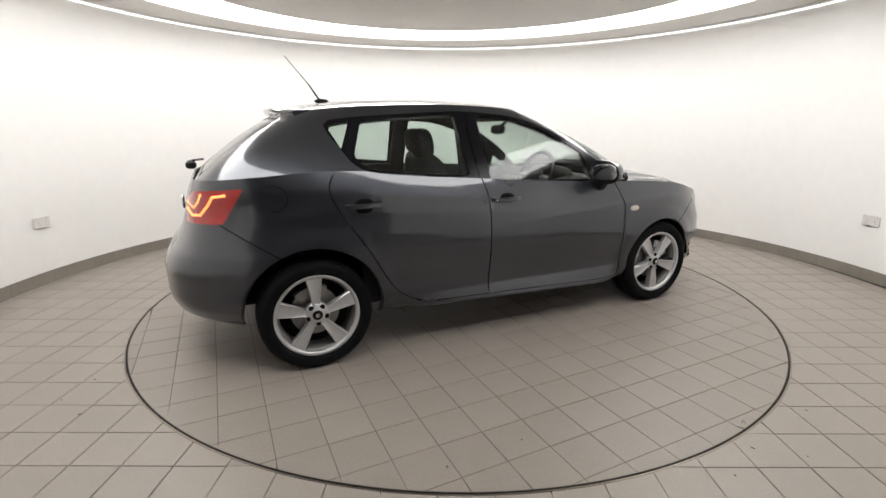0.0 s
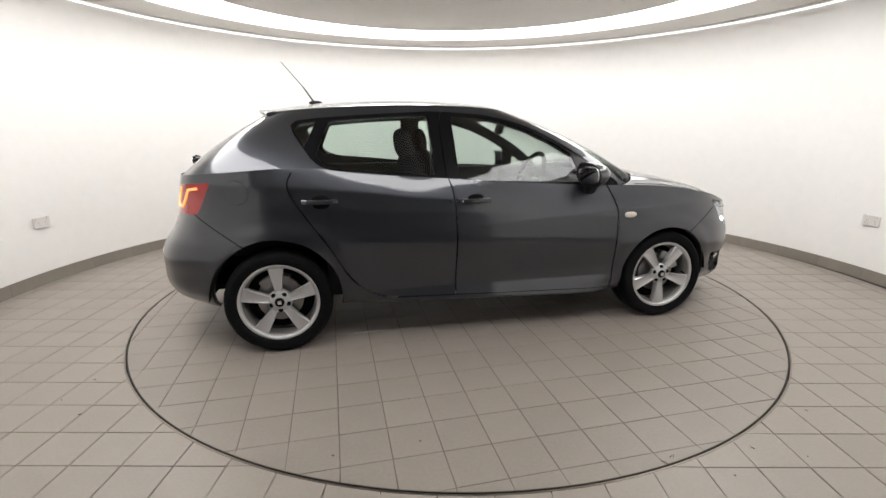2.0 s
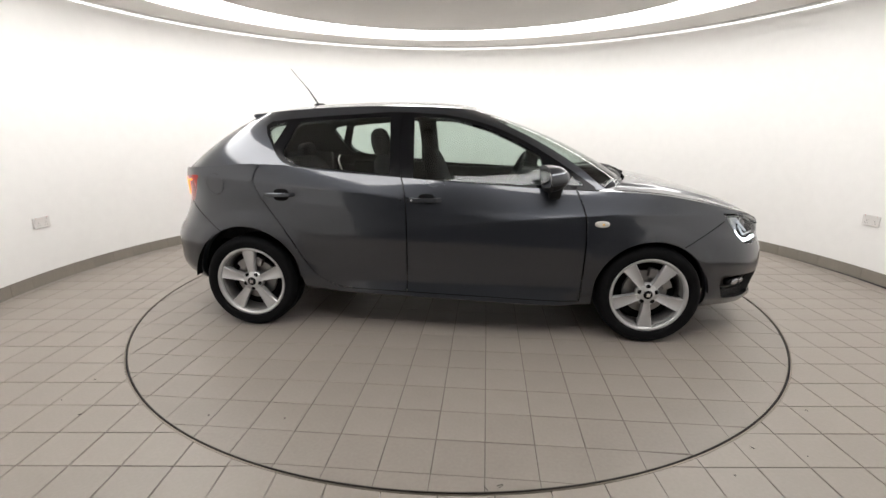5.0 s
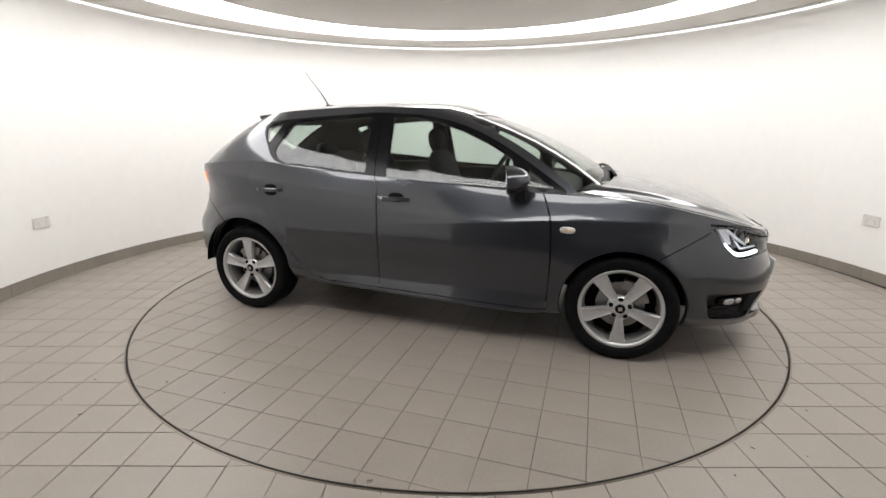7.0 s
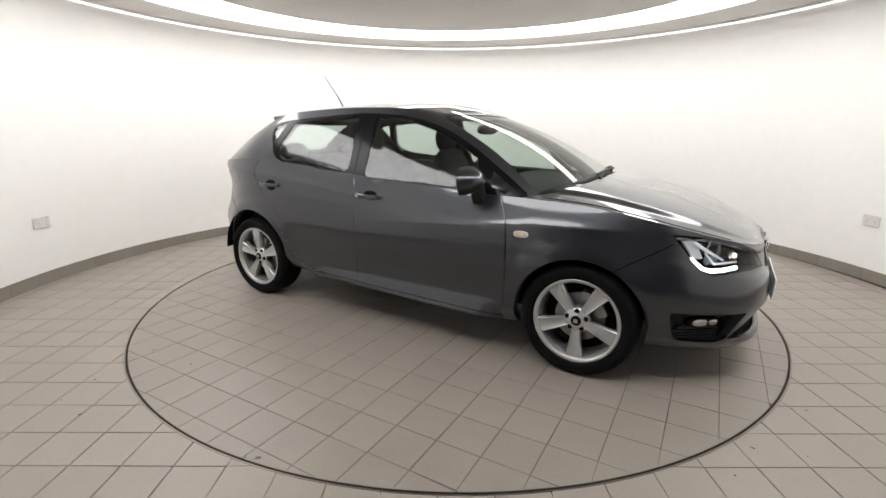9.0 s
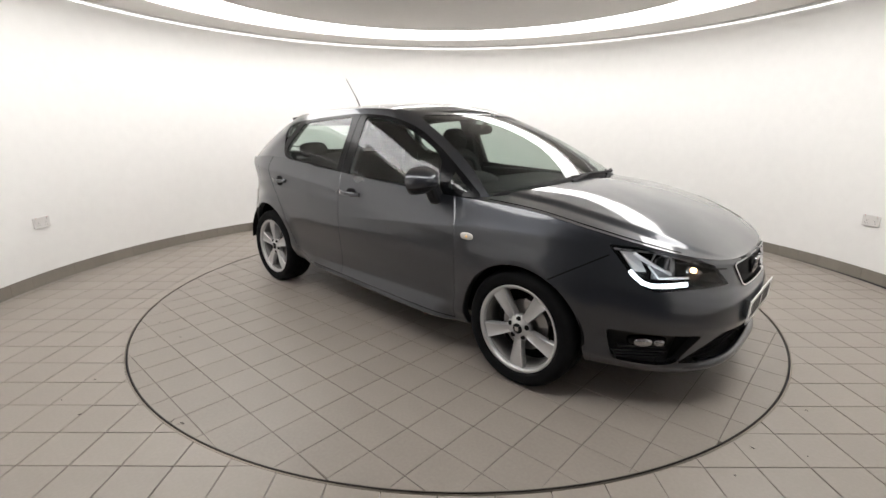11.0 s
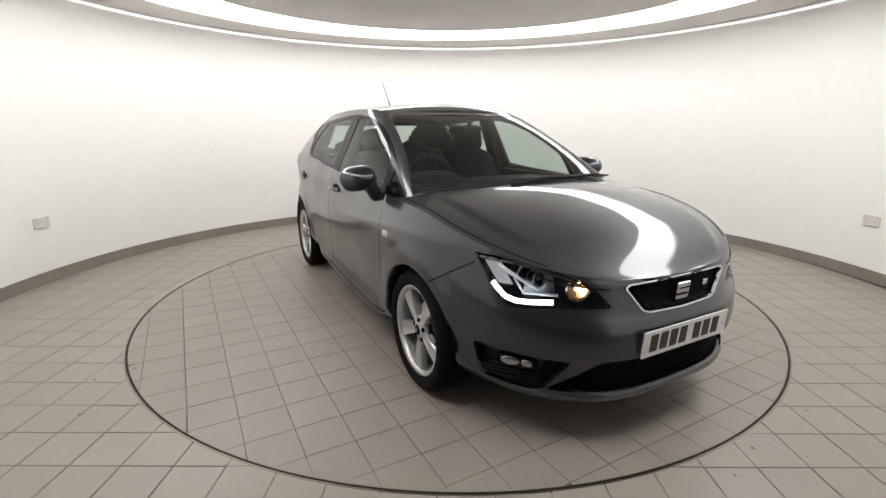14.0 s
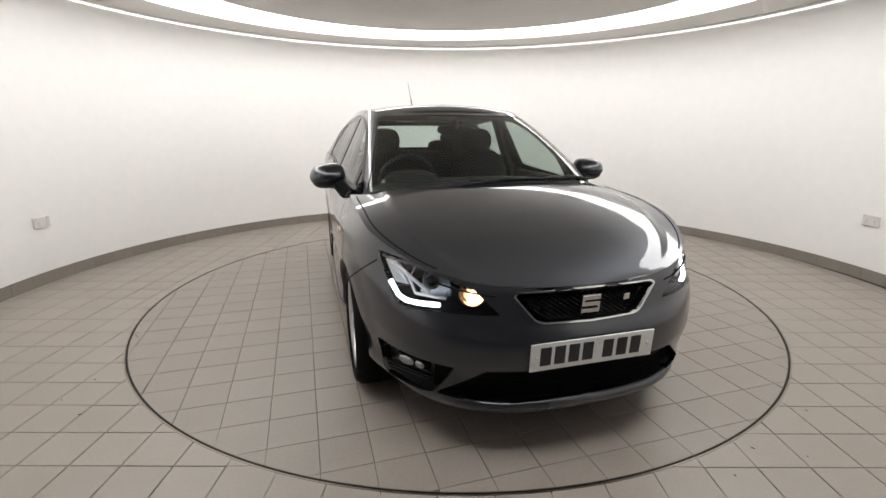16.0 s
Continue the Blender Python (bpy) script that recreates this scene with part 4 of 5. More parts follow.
def wheel_thing(x, s, turn):
    """A wheel with its outer face towards -y; s = 1 turns it to the other side."""
    hub = empty("wheel")
    hub.parent = CAR
    hub.matrix_basis = pose(x, s * (TRACK + (0.016 if x > 0 else 0)), WR, 0, 0, 180 if s > 0 else 0)
    o = -0.085
    part("tyre", spin([(0.205, 0.10), (0.225, 0.106), (0.262, 0.108), (0.286, 0.098), (0.297, 0.078), (WR, 0.05), (WR, 0.004), (WR - 0.006, 0.003), (WR - 0.006, -0.003), (WR, -0.004), (WR, -0.05),
                       (0.297, -0.078), (0.286, -0.096), (0.275, -0.1045), (0.262, -0.1065), (0.258, -0.1055), (0.246, -0.1055), (0.234, -0.101), (0.226, -0.094), (0.226, -0.080)], 72, axis="Y"), M_RUBBER, hub, "black rubber tyre", smooth=True)
    part("rim", spin([(0.2035, -0.070), (0.2055, -0.084), (0.211, -0.0905), (0.216, -0.092), (0.2240, -0.0955), (0.2245, -0.090), (0.215, -0.082)], 72, axis="Y"), M_ALLOY, hub, "silver alloy rim", smooth=True)
    part("rim_barrel", spin([(0.207, 0.095), (0.195, 0.085), (0.19, -0.02), (0.194, -0.055), (0.2036, -0.071), (0.2066, -0.071), (0.208, 0.0), (0.21, 0.095)], 72, axis="Y"), M_BARREL, hub, "dusty inside of the rim", smooth=True)
    me = None
    for k in range(5):
        a = radians(turn + 72 * k)
        if me is None:
            bm = bmesh.new()
            prof = []
            for i in range(9):
                t = i / 8
                r = 0.045 + (0.213 - 0.045) * t
                w = 0.0185 + 0.0265 * t
                y = o + 0.014 - 0.012 * math.sin(t * math.pi * 0.6) + 0.004 * t
                prof.append([bm.verts.new(p) for p in ((r, y + 0.04, -w * 0.9), (r, y + 0.003, -w), (r, y - 0.0035, -w * 0.86), (r, y, -w * 0.70), (r, y + 0.002, 0), (r, y, w * 0.70), (r, y - 0.0035, w * 0.86), (r, y + 0.003, w), (r, y + 0.035, w * 0.9))])
            for p, q in zip(prof, prof[1:]):
                for j in range(8):
                    bm.faces.new((p[j], q[j], q[j + 1], p[j + 1]))
            bmesh.ops.recalc_face_normals(bm, faces=bm.faces)
            me = mesh_of("spoke", bm, M_ALLOY, True)
            me.set_sharp_from_angle(angle=radians(38))
        part("spoke", me, None, hub, m=Matrix.Rotation(-a, 4, "Y"))
    part("hub_disc", spin([(0.0005, o + 0.003), (0.030, o + 0.003), (0.034, o + 0.006), (0.050, o + 0.010), (0.068, o + 0.016), (0.070, o + 0.04), (0.0005, o + 0.04)], 40, axis="Y"), M_ALLOY, hub, smooth=True)
    cap = part("centre_cap", spin([(0.0005, o - 0.003), (0.022, o - 0.002), (0.027, o + 0.002), (0.028, o + 0.008)], 32, axis="Y"), M_GLOSS, hub, "dark centre cap", smooth=True)
    part("emblem", box(bmesh.new(), 0, o - 0.004, 0, 0.022, 0.003, 0.022, 0.001), M_CHROME, hub)
    bolt = mesh_of("wheel_bolt", spin([(0.0005, o + 0.004), (0.007, o + 0.004), (0.009, o + 0.008), (0.0135, o + 0.0085), (0.0135, o + 0.014)], 12, axis="Y"), M_SHELL)
    for k in range(5):
        a = radians(turn + 36 + 72 * k)
        part("wheel_bolt", bolt, None, hub, m=Matrix.Translation((0.049 * math.cos(a), 0, 0.049 * math.sin(a))))
    part("valve", box(bmesh.new(), 0.178 * math.cos(radians(turn - 55)), o + 0.02, 0.178 * math.sin(radians(turn - 55)), 0.009, 0.03, 0.009, 0.003), M_SHELL, hub)
    part("brake_disc", spin([(0.0005, -0.02), (0.06, -0.025), (0.065, -0.012), (0.13, -0.012), (0.13, 0.01), (0.0005, 0.01)], 48, axis="Y"), M_DISC, hub, smooth=False)
    bm = bmesh.new()
    for i in range(7):
        a = radians(-40 + (60 if x > 0 else 110) + 10 * i)
        box(bm, 0, -0.02, 0, 0.055, 0.05, 0.03, 0.006, m=Matrix.Translation((0.125 * math.cos(a), 0, 0.125 * math.sin(a))) @ Matrix.Rotation(-a, 4, "Y"))
    part("brake_caliper", bm, M_DISC, hub)
    part("dust_shield", spin([(0.05, 0.02), (0.175, 0.02), (0.19, 0.03)], 40, axis="Y"), M_SHELL, hub)


for s in (-1, 1):
    wheel_thing(AX, s, 54 if s < 0 else 90)
    wheel_thing(-AX, s, 92)

# ---- fittings of the car ----


def bent(name, pts, width, thick, mat, parent, label=""):
    """A flat bar along 3D points, lying on the body."""
    bm = bmesh.new()
    P = [Vector(p) for p in pts]
    rows = []
    for i, p in enumerate(P):
        d = (P[min(i + 1, len(P) - 1)] - P[max(i - 1, 0)]).normalized()
        out = Vector((p.x * 0.3, p.y, 0)).normalized()
        u = d.cross(out).normalized() * width / 2
        o = d.cross(u).normalized() * thick / 2
        rows.append([bm.verts.new(p + a * u + b * o) for a, b in ((-1, -0.6), (-0.7, -1), (0.7, -1), (1, -0.6), (1, 1), (-1, 1))])
    for a, b in zip(rows, rows[1:]):
        for j in range(6):
            bm.faces.new((a[j], a[(j + 1) % 6], b[(j + 1) % 6], b[j]))
    bm.faces.new(rows[0])
    bm.faces.new(rows[-1][::-1])
    bmesh.ops.recalc_face_normals(bm, faces=bm.faces)
    return part(name, bm, mat, parent, label, smooth=False)


def blob(sx, sy, sz, power=2.6, n=20, m=20):
    """A rounded box (superellipsoid)."""
    bm = bmesh.new()

    def sp(v, e):
        return math.copysign(abs(v) ** e, v)
    e = 2 / power
    rings = []
    for i in range(1, m):
        a = math.pi * i / m - math.pi / 2
        rings.append([bm.verts.new((sx * sp(math.cos(a), e) * sp(math.cos(b), e), sy * sp(math.cos(a), e) * sp(math.sin(b), e), sz * sp(math.sin(a), e))) for b in (2 * math.pi * k / n for k in range(n))])
    top, bot = bm.verts.new((0, 0, sz)), bm.verts.new((0, 0, -sz))
    for a, b in zip(rings, rings[1:]):
        for k in range(n):
            bm.faces.new((a[k], a[(k + 1) % n], b[(k + 1) % n], b[k]))
    for k in range(n):
        bm.faces.new((bot, rings[0][(k + 1) % n], rings[0][k]))
        bm.faces.new((top, rings[-1][k], rings[-1][(k + 1) % n]))
    return bm


def moved(bm, m):
    bmesh.ops.transform(bm, matrix=m, verts=bm.verts)
    return bm


def handle(door, s, x, z, lock):
    y = side_y(x, z)
    # no hollow is cut: a black bulge gives its shade
    cup = part("handle_shade", moved(blob(0.052, 0.010, 0.039, 2.6), pose(x + 0.0, s * (y - 0.0045), z - 0.002)), M_SHELL, door, "black bulge for the shade in the handle's hollow", smooth=True)
    pts = [(x + d, s * (side_y(x + d, z) + k), z + 0.001) for d, k in ((-0.10, 0.004), (-0.075, 0.016), (-0.03, 0.023), (0.02, 0.023), (0.06, 0.018), (0.088, 0.006))]
    bar = bent("door_handle", pts, 0.024, 0.014, M_PAINT, door)
    if lock:
        part("lock", moved(spin([(0.0005, -0.001), (0.006, 0), (0.007, 0.003)], 16), pose(x - 0.085, s * (y + 0.024), z, 90 * s)), M_CHROME, door)


for door, s in zip(doors[:2], (1, -1)):
    handle(door, s, -0.085, 0.848, s < 0)
for door, s in zip(doors[2:], (1, -1)):
    handle(door, s, -0.968, 0.872, False)


def mirror(door, s):
    """A door mirror: painted wedge-shaped cap, black tray and foot, mirror glass on its rear."""
    cx, cy, cz = 0.655, 0.862, 0.985
    place = pose(cx, s * cy, cz, 4 * s, -6, -14 * s)

    def wedge(front, out, up, low, n=26):
        bm = bmesh.new()
        rings = []
        for i in range(n + 1):
            u = -1 + 2 * i / n
            top = up * max(1 - abs(u) ** 3.2, 0.0) ** 0.5 * (1 - 0.20 * u)
            bot = low * max(1 - abs(u) ** 3.0, 0.0) ** 0.5 * (1 + 0.10 * u)
            dep = front * max(1 - abs(u) ** 2.6, 0.0) ** 0.5
            row = []
            for k in range(17):
                a = math.pi * k / 16 - math.pi / 2
                row.append(bm.verts.new((-0.06 + dep * math.cos(a) ** 0.75 if abs(math.cos(a)) > 1e-6 else -0.06, s * u * out, (top if a > 0 else bot) * math.sin(a))))
            rings.append(row)
        for p, q in zip(rings, rings[1:]):
            for k in range(16):
                bm.faces.new((p[k], q[k], q[k + 1], p[k + 1]))
        bmesh.ops.remove_doubles(bm, verts=bm.verts, dist=1e-5)
        bmesh.ops.holes_fill(bm, edges=[e for e in bm.edges if e.is_boundary], sides=0)
        bmesh.ops.recalc_face_normals(bm, faces=bm.faces)
        return moved(bm, place)

    cap = part("door_mirror", wedge(0.128, 0.104, 0.080, 0.050), M_PAINT, CAR, "painted door mirror with a black foot", smooth=True)
    cap.data.set_sharp_from_angle(angle=radians(50))
    part("mirror_tray", moved(wedge(0.120, 0.096, 0.030, 0.060), Matrix.Translation((-0.001, 0, -0.006))), M_BLACK, cap, smooth=True)
    part("mirror_foot", moved(box(bmesh.new(), 0, 0, 0, 0.070, 0.07, 0.115, 0.02), pose(cx + 0.005, s * 0.800, 0.920, -34 * s, 0, -8 * s)), M_BLACK, cap, "black foot")
    part("mirror_glass", moved(blob(0.005, 0.088, 0.052, 3.0), place @ pose(-0.0605, 0, 0.008)), M_CHROME, cap, smooth=True)


mirror(doors[0], 1)
mirror(doors[1], -1)

# side repeaters
for s in (1, -1):
    y = side_y(0.93, 0.727)
    r = part("side_indicator", moved(blob(0.042, 0.010, 0.019, 2.4), pose(0.93, s * (y - 0.001), 0.727)), material("clear_plastic", (0.48, 0.46, 0.43), 0.12, coat=1.0), CAR, "clear oval side indicator", smooth=True)
    part("amber_bulb", moved(blob(0.007, 0.004, 0.006), pose(0.935, s * (y + 0.0085), 0.727)), material("amber", (0.8, 0.45, 0.10), 0.3), r, smooth=True)

# number plate with bars for its characters
plate = part("number_plate", moved(box(bmesh.new(), 0, 0, 0, 0.006, 0.520, 0.111, 0.002), pose(2.089, 0.0, 0.452, 0, 4, 0)), M_PLATE, CAR, "white front number plate with seven dark bars")
for y in (-0.200, -0.142, -0.084, -0.026, 0.060, 0.120, 0.180):
    part("plate_bar", moved(box(bmesh.new(), 0.0036, 0, 0, 0.002, 0.044, 0.074, 0.0006), pose(2.089, y, 0.454, 0, 4, 0)), M_INK, plate)
for y in (-0.236, 0.236):
    part("screw_cap", moved(blob(0.003, 0.006, 0.006), pose(2.0925, y, 0.452)), M_PLATE, plate, smooth=True)
part("plate_holder", box(bmesh.new(), 2.045, 0, 0.452, 0.05, 0.47, 0.10, 0.01), M_BLACK, front_bumper)

# grille mesh, badge
bm = bmesh.new()
for fam in (-1, 1):
    for k in range(-26, 27):
        run = []
        for i in range(41):
            z = 0.56 + 0.13 * i / 40
            y = k * 0.026 + fam * (z - 0.62) * 1.5
            ok = inside((abs(y) + 0.022, z), GRILLE_IN) and inside((abs(y), z + 0.012), GRILLE_IN)
            if ok:
                run.append((front_x(y, z) - 0.018, y, z))
            if (not ok or i == 40) and run:
                if len(run) > 2:
                    bm = join(bm, tube(run[::2] + ([run[-1]] if len(run) % 2 == 0 else []), 0.0032, 4))
                run = []
part("grille_mesh", bm, M_GLOSS, front_bumper, "black diamond grille mesh")
part("grille_badge", moved(box(bmesh.new(), 0, 0, 0, 0.012, 0.078, 0.074, 0.004), pose(2.046, 0.0, 0.622, 0, 6, 0)), M_CHROME, front_bumper, "plain square chrome badge")
for k in (-1, 1):
    part("badge_groove", moved(box(bmesh.new(), 0, 0, 0, 0.003, 0.066, 0.007, 0.001), pose(2.0535, 0.006 * k, 0.622 + 0.013 * k, 0, 6, 0)), M_GLOSS, front_bumper)
part("small_badge", moved(box(bmesh.new(), 0, 0, 0, 0.008, 0.030, 0.026, 0.003), pose(2.032, 0.165, 0.630, 0, 6, 6)), M_CHROME, front_bumper, "small chrome badge")
# intake slats
for i in range(5):
    z = 0.268 + 0.026 * i
    wmax = 0.51 - (z - 0.262) * 1.25
    pts = [(front_x(y, z) - 0.040, y, z) for y in np.linspace(-wmax, wmax, 17)]
    part("intake_slat", tube(pts, 0.004, 6), M_SHELL, front_bumper)
rows = [[(front_x(y, z) - 0.052, y, z) for y in np.linspace(-0.56, 0.56, 25)] for z in np.linspace(0.225, 0.41, 5)]
bm = bmesh.new()
vs = [[bm.verts.new(p) for p in r] for r in rows] + [[bm.verts.new((x - 0.02, y, z)) for x, y, z in r] for r in rows[::-1]]
for a, b in zip(vs, vs[1:] + vs[:1]):
    for j in range(24):
        bm.faces.new((a[j], a[j + 1], b[j + 1], b[j]))
part("intake_backing", bm, M_SHELL, front_bumper)
# lip under the intake
pts = [(front_x(y, 0.222) - 0.008 - 0.035 * (abs(y) / 0.55) ** 8, y, 0.222 + 0.12 * max(0, abs(y) - 0.25) ** 1.6) for y in np.linspace(-0.55, 0.55, 33)]
bent_bm = tube(pts, 0.023, 10)
part("front_splitter", bent_bm, M_PAINT, front_bumper, smooth=True)

# headlamps
for lens, s in zip(headlamps, (1, -1)):
    def at(x, y, z, d):
        n = Vector((0.72, 0.69, 0))
        return (x - n.x * d, s * (y - n.y * d), z)
    drl = [at(1.728, 0.712, 0.672, 0.024), at(1.745, 0.703, 0.652, 0.022), at(1.775, 0.688, 0.625, 0.02), at(1.812, 0.664, 0.612, 0.02), at(1.86, 0.618, 0.612, 0.02), at(1.912, 0.560, 0.618, 0.02)]
    part("daytime_light", tube(drl, 0.0095, 10), M_DRL, lens, "glowing white corner light", smooth=True)
    # warm side lamp in its bowl, next to the grille
    seat_m = Matrix.Translation(at(1.945, 0.470, 0.646, 0.085)) @ Matrix.Rotation(radians(14 * s), 4, "Z") @ Matrix.Rotation(radians(90), 4, "Y")
    part("reflector", moved(spin([(0.008, -0.030), (0.026, -0.026), (0.042, -0.012), (0.050, 0.008), (0.053, 0.010), (0.051, -0.010), (0.030, -0.034), (0.008, -0.038)], 32), seat_m), M_REFLECT, lens, "round bowl lit warm by its bulb", smooth=True)
    part("side_bulb", moved(blob(0.011, 0.011, 0.013), seat_m), M_WARM, lens, smooth=True)
    # dipped-beam projector
    aim = Matrix.Translation(at(1.855, 0.585, 0.690, 0.05)) @ Matrix.Rotation(radians(-4 * s), 4, "Z") @ Matrix.Rotation(radians(91), 4, "Y")
    part("projector", moved(spin([(0.022, 0.0), (0.022, -0.104), (0.0005, -0.104)], 28), aim), M_SHELL, lens, smooth=False)
    part("headlamp_bulb", moved(spin([(0.0005, -0.100), (0.012, -0.100)], 20), aim), M_BEAM, lens)
    part("projector_ring", moved(spin([(0.030, -0.012), (0.034, -0.006), (0.036, 0.001), (0.031, 0.004), (0.023, -0.004), (0.023, -0.012)], 28), aim), M_BEZEL, lens, smooth=True)
    part("lamp_mask", moved(prism(rounded([(-0.07, -0.05), (0.06, -0.05), (0.045, 0.045), (-0.05, 0.05)], 0.02, 4), 0.0, 0.006, "yz"), Matrix.Translation(at(1.855, 0.585, 0.668, 0.085)) @ Matrix.Rotation(radians(30 * s), 4, "Z")), M_BEZEL, lens)
    # bright inner cheeks round the corner light
    brow = [at(1.655, 0.725, 0.762, 0.016), at(1.76, 0.655, 0.752, 0.018), at(1.85, 0.565, 0.728, 0.016), at(1.93, 0.47, 0.692, 0.016)]
    part("lamp_brow", tube(brow, 0.005, 6), M_BEZEL, lens, smooth=True)
    bm = bmesh.new()
    quad = [at(1.686, 0.722, 0.752, 0.020), at(1.745, 0.690, 0.750, 0.030), at(1.790, 0.664, 0.662, 0.045), at(1.744, 0.698, 0.670, 0.026)]
    lo, hi = [bm.verts.new(p) for p in quad], [bm.verts.new((p[0] - 0.012, p[1] - s * 0.010, p[2])) for p in quad]
    bm.faces.new(lo)
    bm.faces.new(hi[::-1])
    for k in range(4):
        bm.faces.new((lo[k], lo[(k + 1) % 4], hi[(k + 1) % 4], hi[k]))
    bmesh.ops.recalc_face_normals(bm, faces=bm.faces)
    part("lamp_cheek", bm, M_CHEEK, lens, "bright silver cheek")
    part("lamp_arm", tube([at(1.735, 0.700, 0.744, 0.026), at(1.80, 0.655, 0.700, 0.036), at(1.865, 0.595, 0.652, 0.036)], 0.010, 8, taper=0.006), M_CHEEK, lens, smooth=True)
    part("lamp_rib", tube([at(1.80, 0.63, 0.742, 0.03), at(1.79, 0.655, 0.69, 0.035), at(1.83, 0.64, 0.640, 0.035), at(1.92, 0.545, 0.640, 0.035)], 0.006, 6), M_CHEEK, lens, smooth=True)
    # fog lamp
    fog = part("fog_lamp", moved(blob(0.028, 0.085, 0.026, 3.0), pose(1.785, s * 0.618, 0.352, 0, 0, 52 * s)), M_GLOSS, CAR, "clear fog lamp in the bumper", smooth=True)
    for d, w, h in ((-0.040, 0.024, 0.016), (0.028, 0.040, 0.020)):
        part("fog_reflector", moved(blob(0.008, w, h, 2.2), pose(1.806 - d * 0.78, s * (0.636 + d * 0.62), 0.352, 0, 0, 52 * s)), M_FOG, fog, "bright fog lamp reflector", smooth=True)
    part("fog_fin", moved(box(bmesh.new(), 0, 0, 0, 0.03, 0.20, 0.008, 0.002), pose(1.765, s * 0.625, 0.322, 0, 0, 52 * s)), M_BLACK, fog)
    for k in range(3):
        part("fog_slat", moved(box(bmesh.new(), 0, 0, 0, 0.02, 0.24 - 0.02 * k, 0.006, 0.002), pose(1.765, s * 0.64, 0.306 - 0.014 * k, 0, 0, 52 * s)), M_BLACK, fog)

# tail lamps: bright tubes in the red lens
for lens, s in zip(tail_lamps, (1, -1)):
    def rear_at(u, z, k=0.001):
        best = None
        for i in range(200):
            x = -1.9 + 0.45 * i / 199
            y = side_y(x, z)
            e = abs(0.741 * x + 0.671 * y - u)
            if best is None or e < best[0]:
                best = (e, x, y)
        return (best[1] - 0.671 * k, s * (best[2] + 0.741 * k), z)
    part("light_tube", tube([rear_at(-1.08, 0.855), rear_at(-1.0, 0.828), rear_at(-0.92, 0.835), rear_at(-0.845, 0.89), rear_at(-0.80, 0.935), rear_at(-0.72, 0.947)], 0.007, 8), M_AMBER, lens, "glowing orange light tube", smooth=True)
    part("light_tube", tube([rear_at(-1.08, 0.89), rear_at(-0.98, 0.868), rear_at(-0.925, 0.90), rear_at(-0.88, 0.945)], 0.005, 8), M_AMBER, lens, smooth=True)
    part("rear_reflector", moved(box(bmesh.new(), 0, 0, 0, 0.012, 0.14, 0.032, 0.004), pose(-1.853, s * 0.445, 0.425, 0, 0, -36 * s)), M_REDLENS, CAR, "red reflector in the bumper")

# aerial
a = part("aerial", moved(blob(0.045, 0.022, 0.014, 2.2), pose(-0.99, 0, 1.428)), M_BLACK, CAR, "thin black roof aerial", smooth=True)
part("aerial_stem", tube([(-1.0, 0, 1.432), (-1.065, 0, 1.53)], 0.006, 8, taper=0.0045), M_BLACK, a)
part("aerial_rod", tube([(-1.065, 0, 1.53), (-1.195, 0, 1.685)], 0.003, 8, taper=0.002), M_BLACK, a)

# roof spoiler
bm = bmesh.new()
rows = []
for i in range(29):
    y = -0.52 + 1.04 * i / 28
    k = abs(y) / 0.52
    xe = -1.335 + 0.085 * k**3
    zt = 1.378 - 0.030 * k**2
    rows.append([bm.verts.new(p) for p in ((xe + 0.16, y, zt + 0.010), (xe + 0.08, y, zt + 0.006), (xe + 0.008, y, zt), (xe, y, zt - 0.008), (xe + 0.008, y, zt - 0.022), (xe + 0.09, y, zt - 0.045), (xe + 0.16, y, zt - 0.05))])
for p, q in zip(rows, rows[1:]):
    for j in range(6):
        bm.faces.new((p[j], q[j], q[j + 1], p[j + 1]))
bm.faces.new(rows[0])
bm.faces.new(rows[-1][::-1])
bmesh.ops.recalc_face_normals(bm, faces=bm.faces)
sp = part("roof_spoiler", bm, M_PAINT, hatch, "painted roof spoiler", smooth=True)
sp.data.set_sharp_from_angle(angle=radians(50))

# wipers
w = part("rear_wiper", tube([(-1.775, 0.0, 1.045), (-1.785, -0.02, 1.07), (-1.75, -0.16, 1.085)], 0.009, 8), M_BLACK, CAR, "black rear wiper")
part("wiper_pivot", moved(blob(0.03, 0.02, 0.022), pose(-1.775, 0.0, 1.05)), M_BLACK, w, smooth=True)
part("wiper_blade", tube([(-1.75, -0.02, 1.08), (-1.70, -0.30, 1.10)], 0.006, 6), M_BLACK, w)
for x0, y0, x1, y1 in ((1.13, 0.30, 1.02, 0.62), (1.17, -0.22, 1.12, 0.40)):
    z0 = bonnet_z(x0, y0) + 0.008
    w = part("windscreen_wiper", tube([(x0, y0, z0), (x0 - 0.03, y0 + 0.4 * (y1 - y0), z0 + 0.022), (x1, y1, bonnet_z(x1, y1) + 0.028)], 0.008, 8), M_BLACK, CAR, "black windscreen wiper")
    part("wiper_blade", tube([(x0 - 0.03, y0 + 0.05, z0 + 0.02), (x1 - 0.02, y1 + 0.05, bonnet_z(x1, y1) + 0.026)], 0.006, 6), M_BLACK, w)
bm = tube([(1.115 - 0.16 * (abs(y) / 0.70) ** 4, y, bonnet_z(1.10, y) - 0.008) for y in np.linspace(-0.68, 0.68, 25)], 0.022, 8)
part("scuttle", bm, M_BLACK, CAR, "black plastic trim under the windscreen", smooth=True)

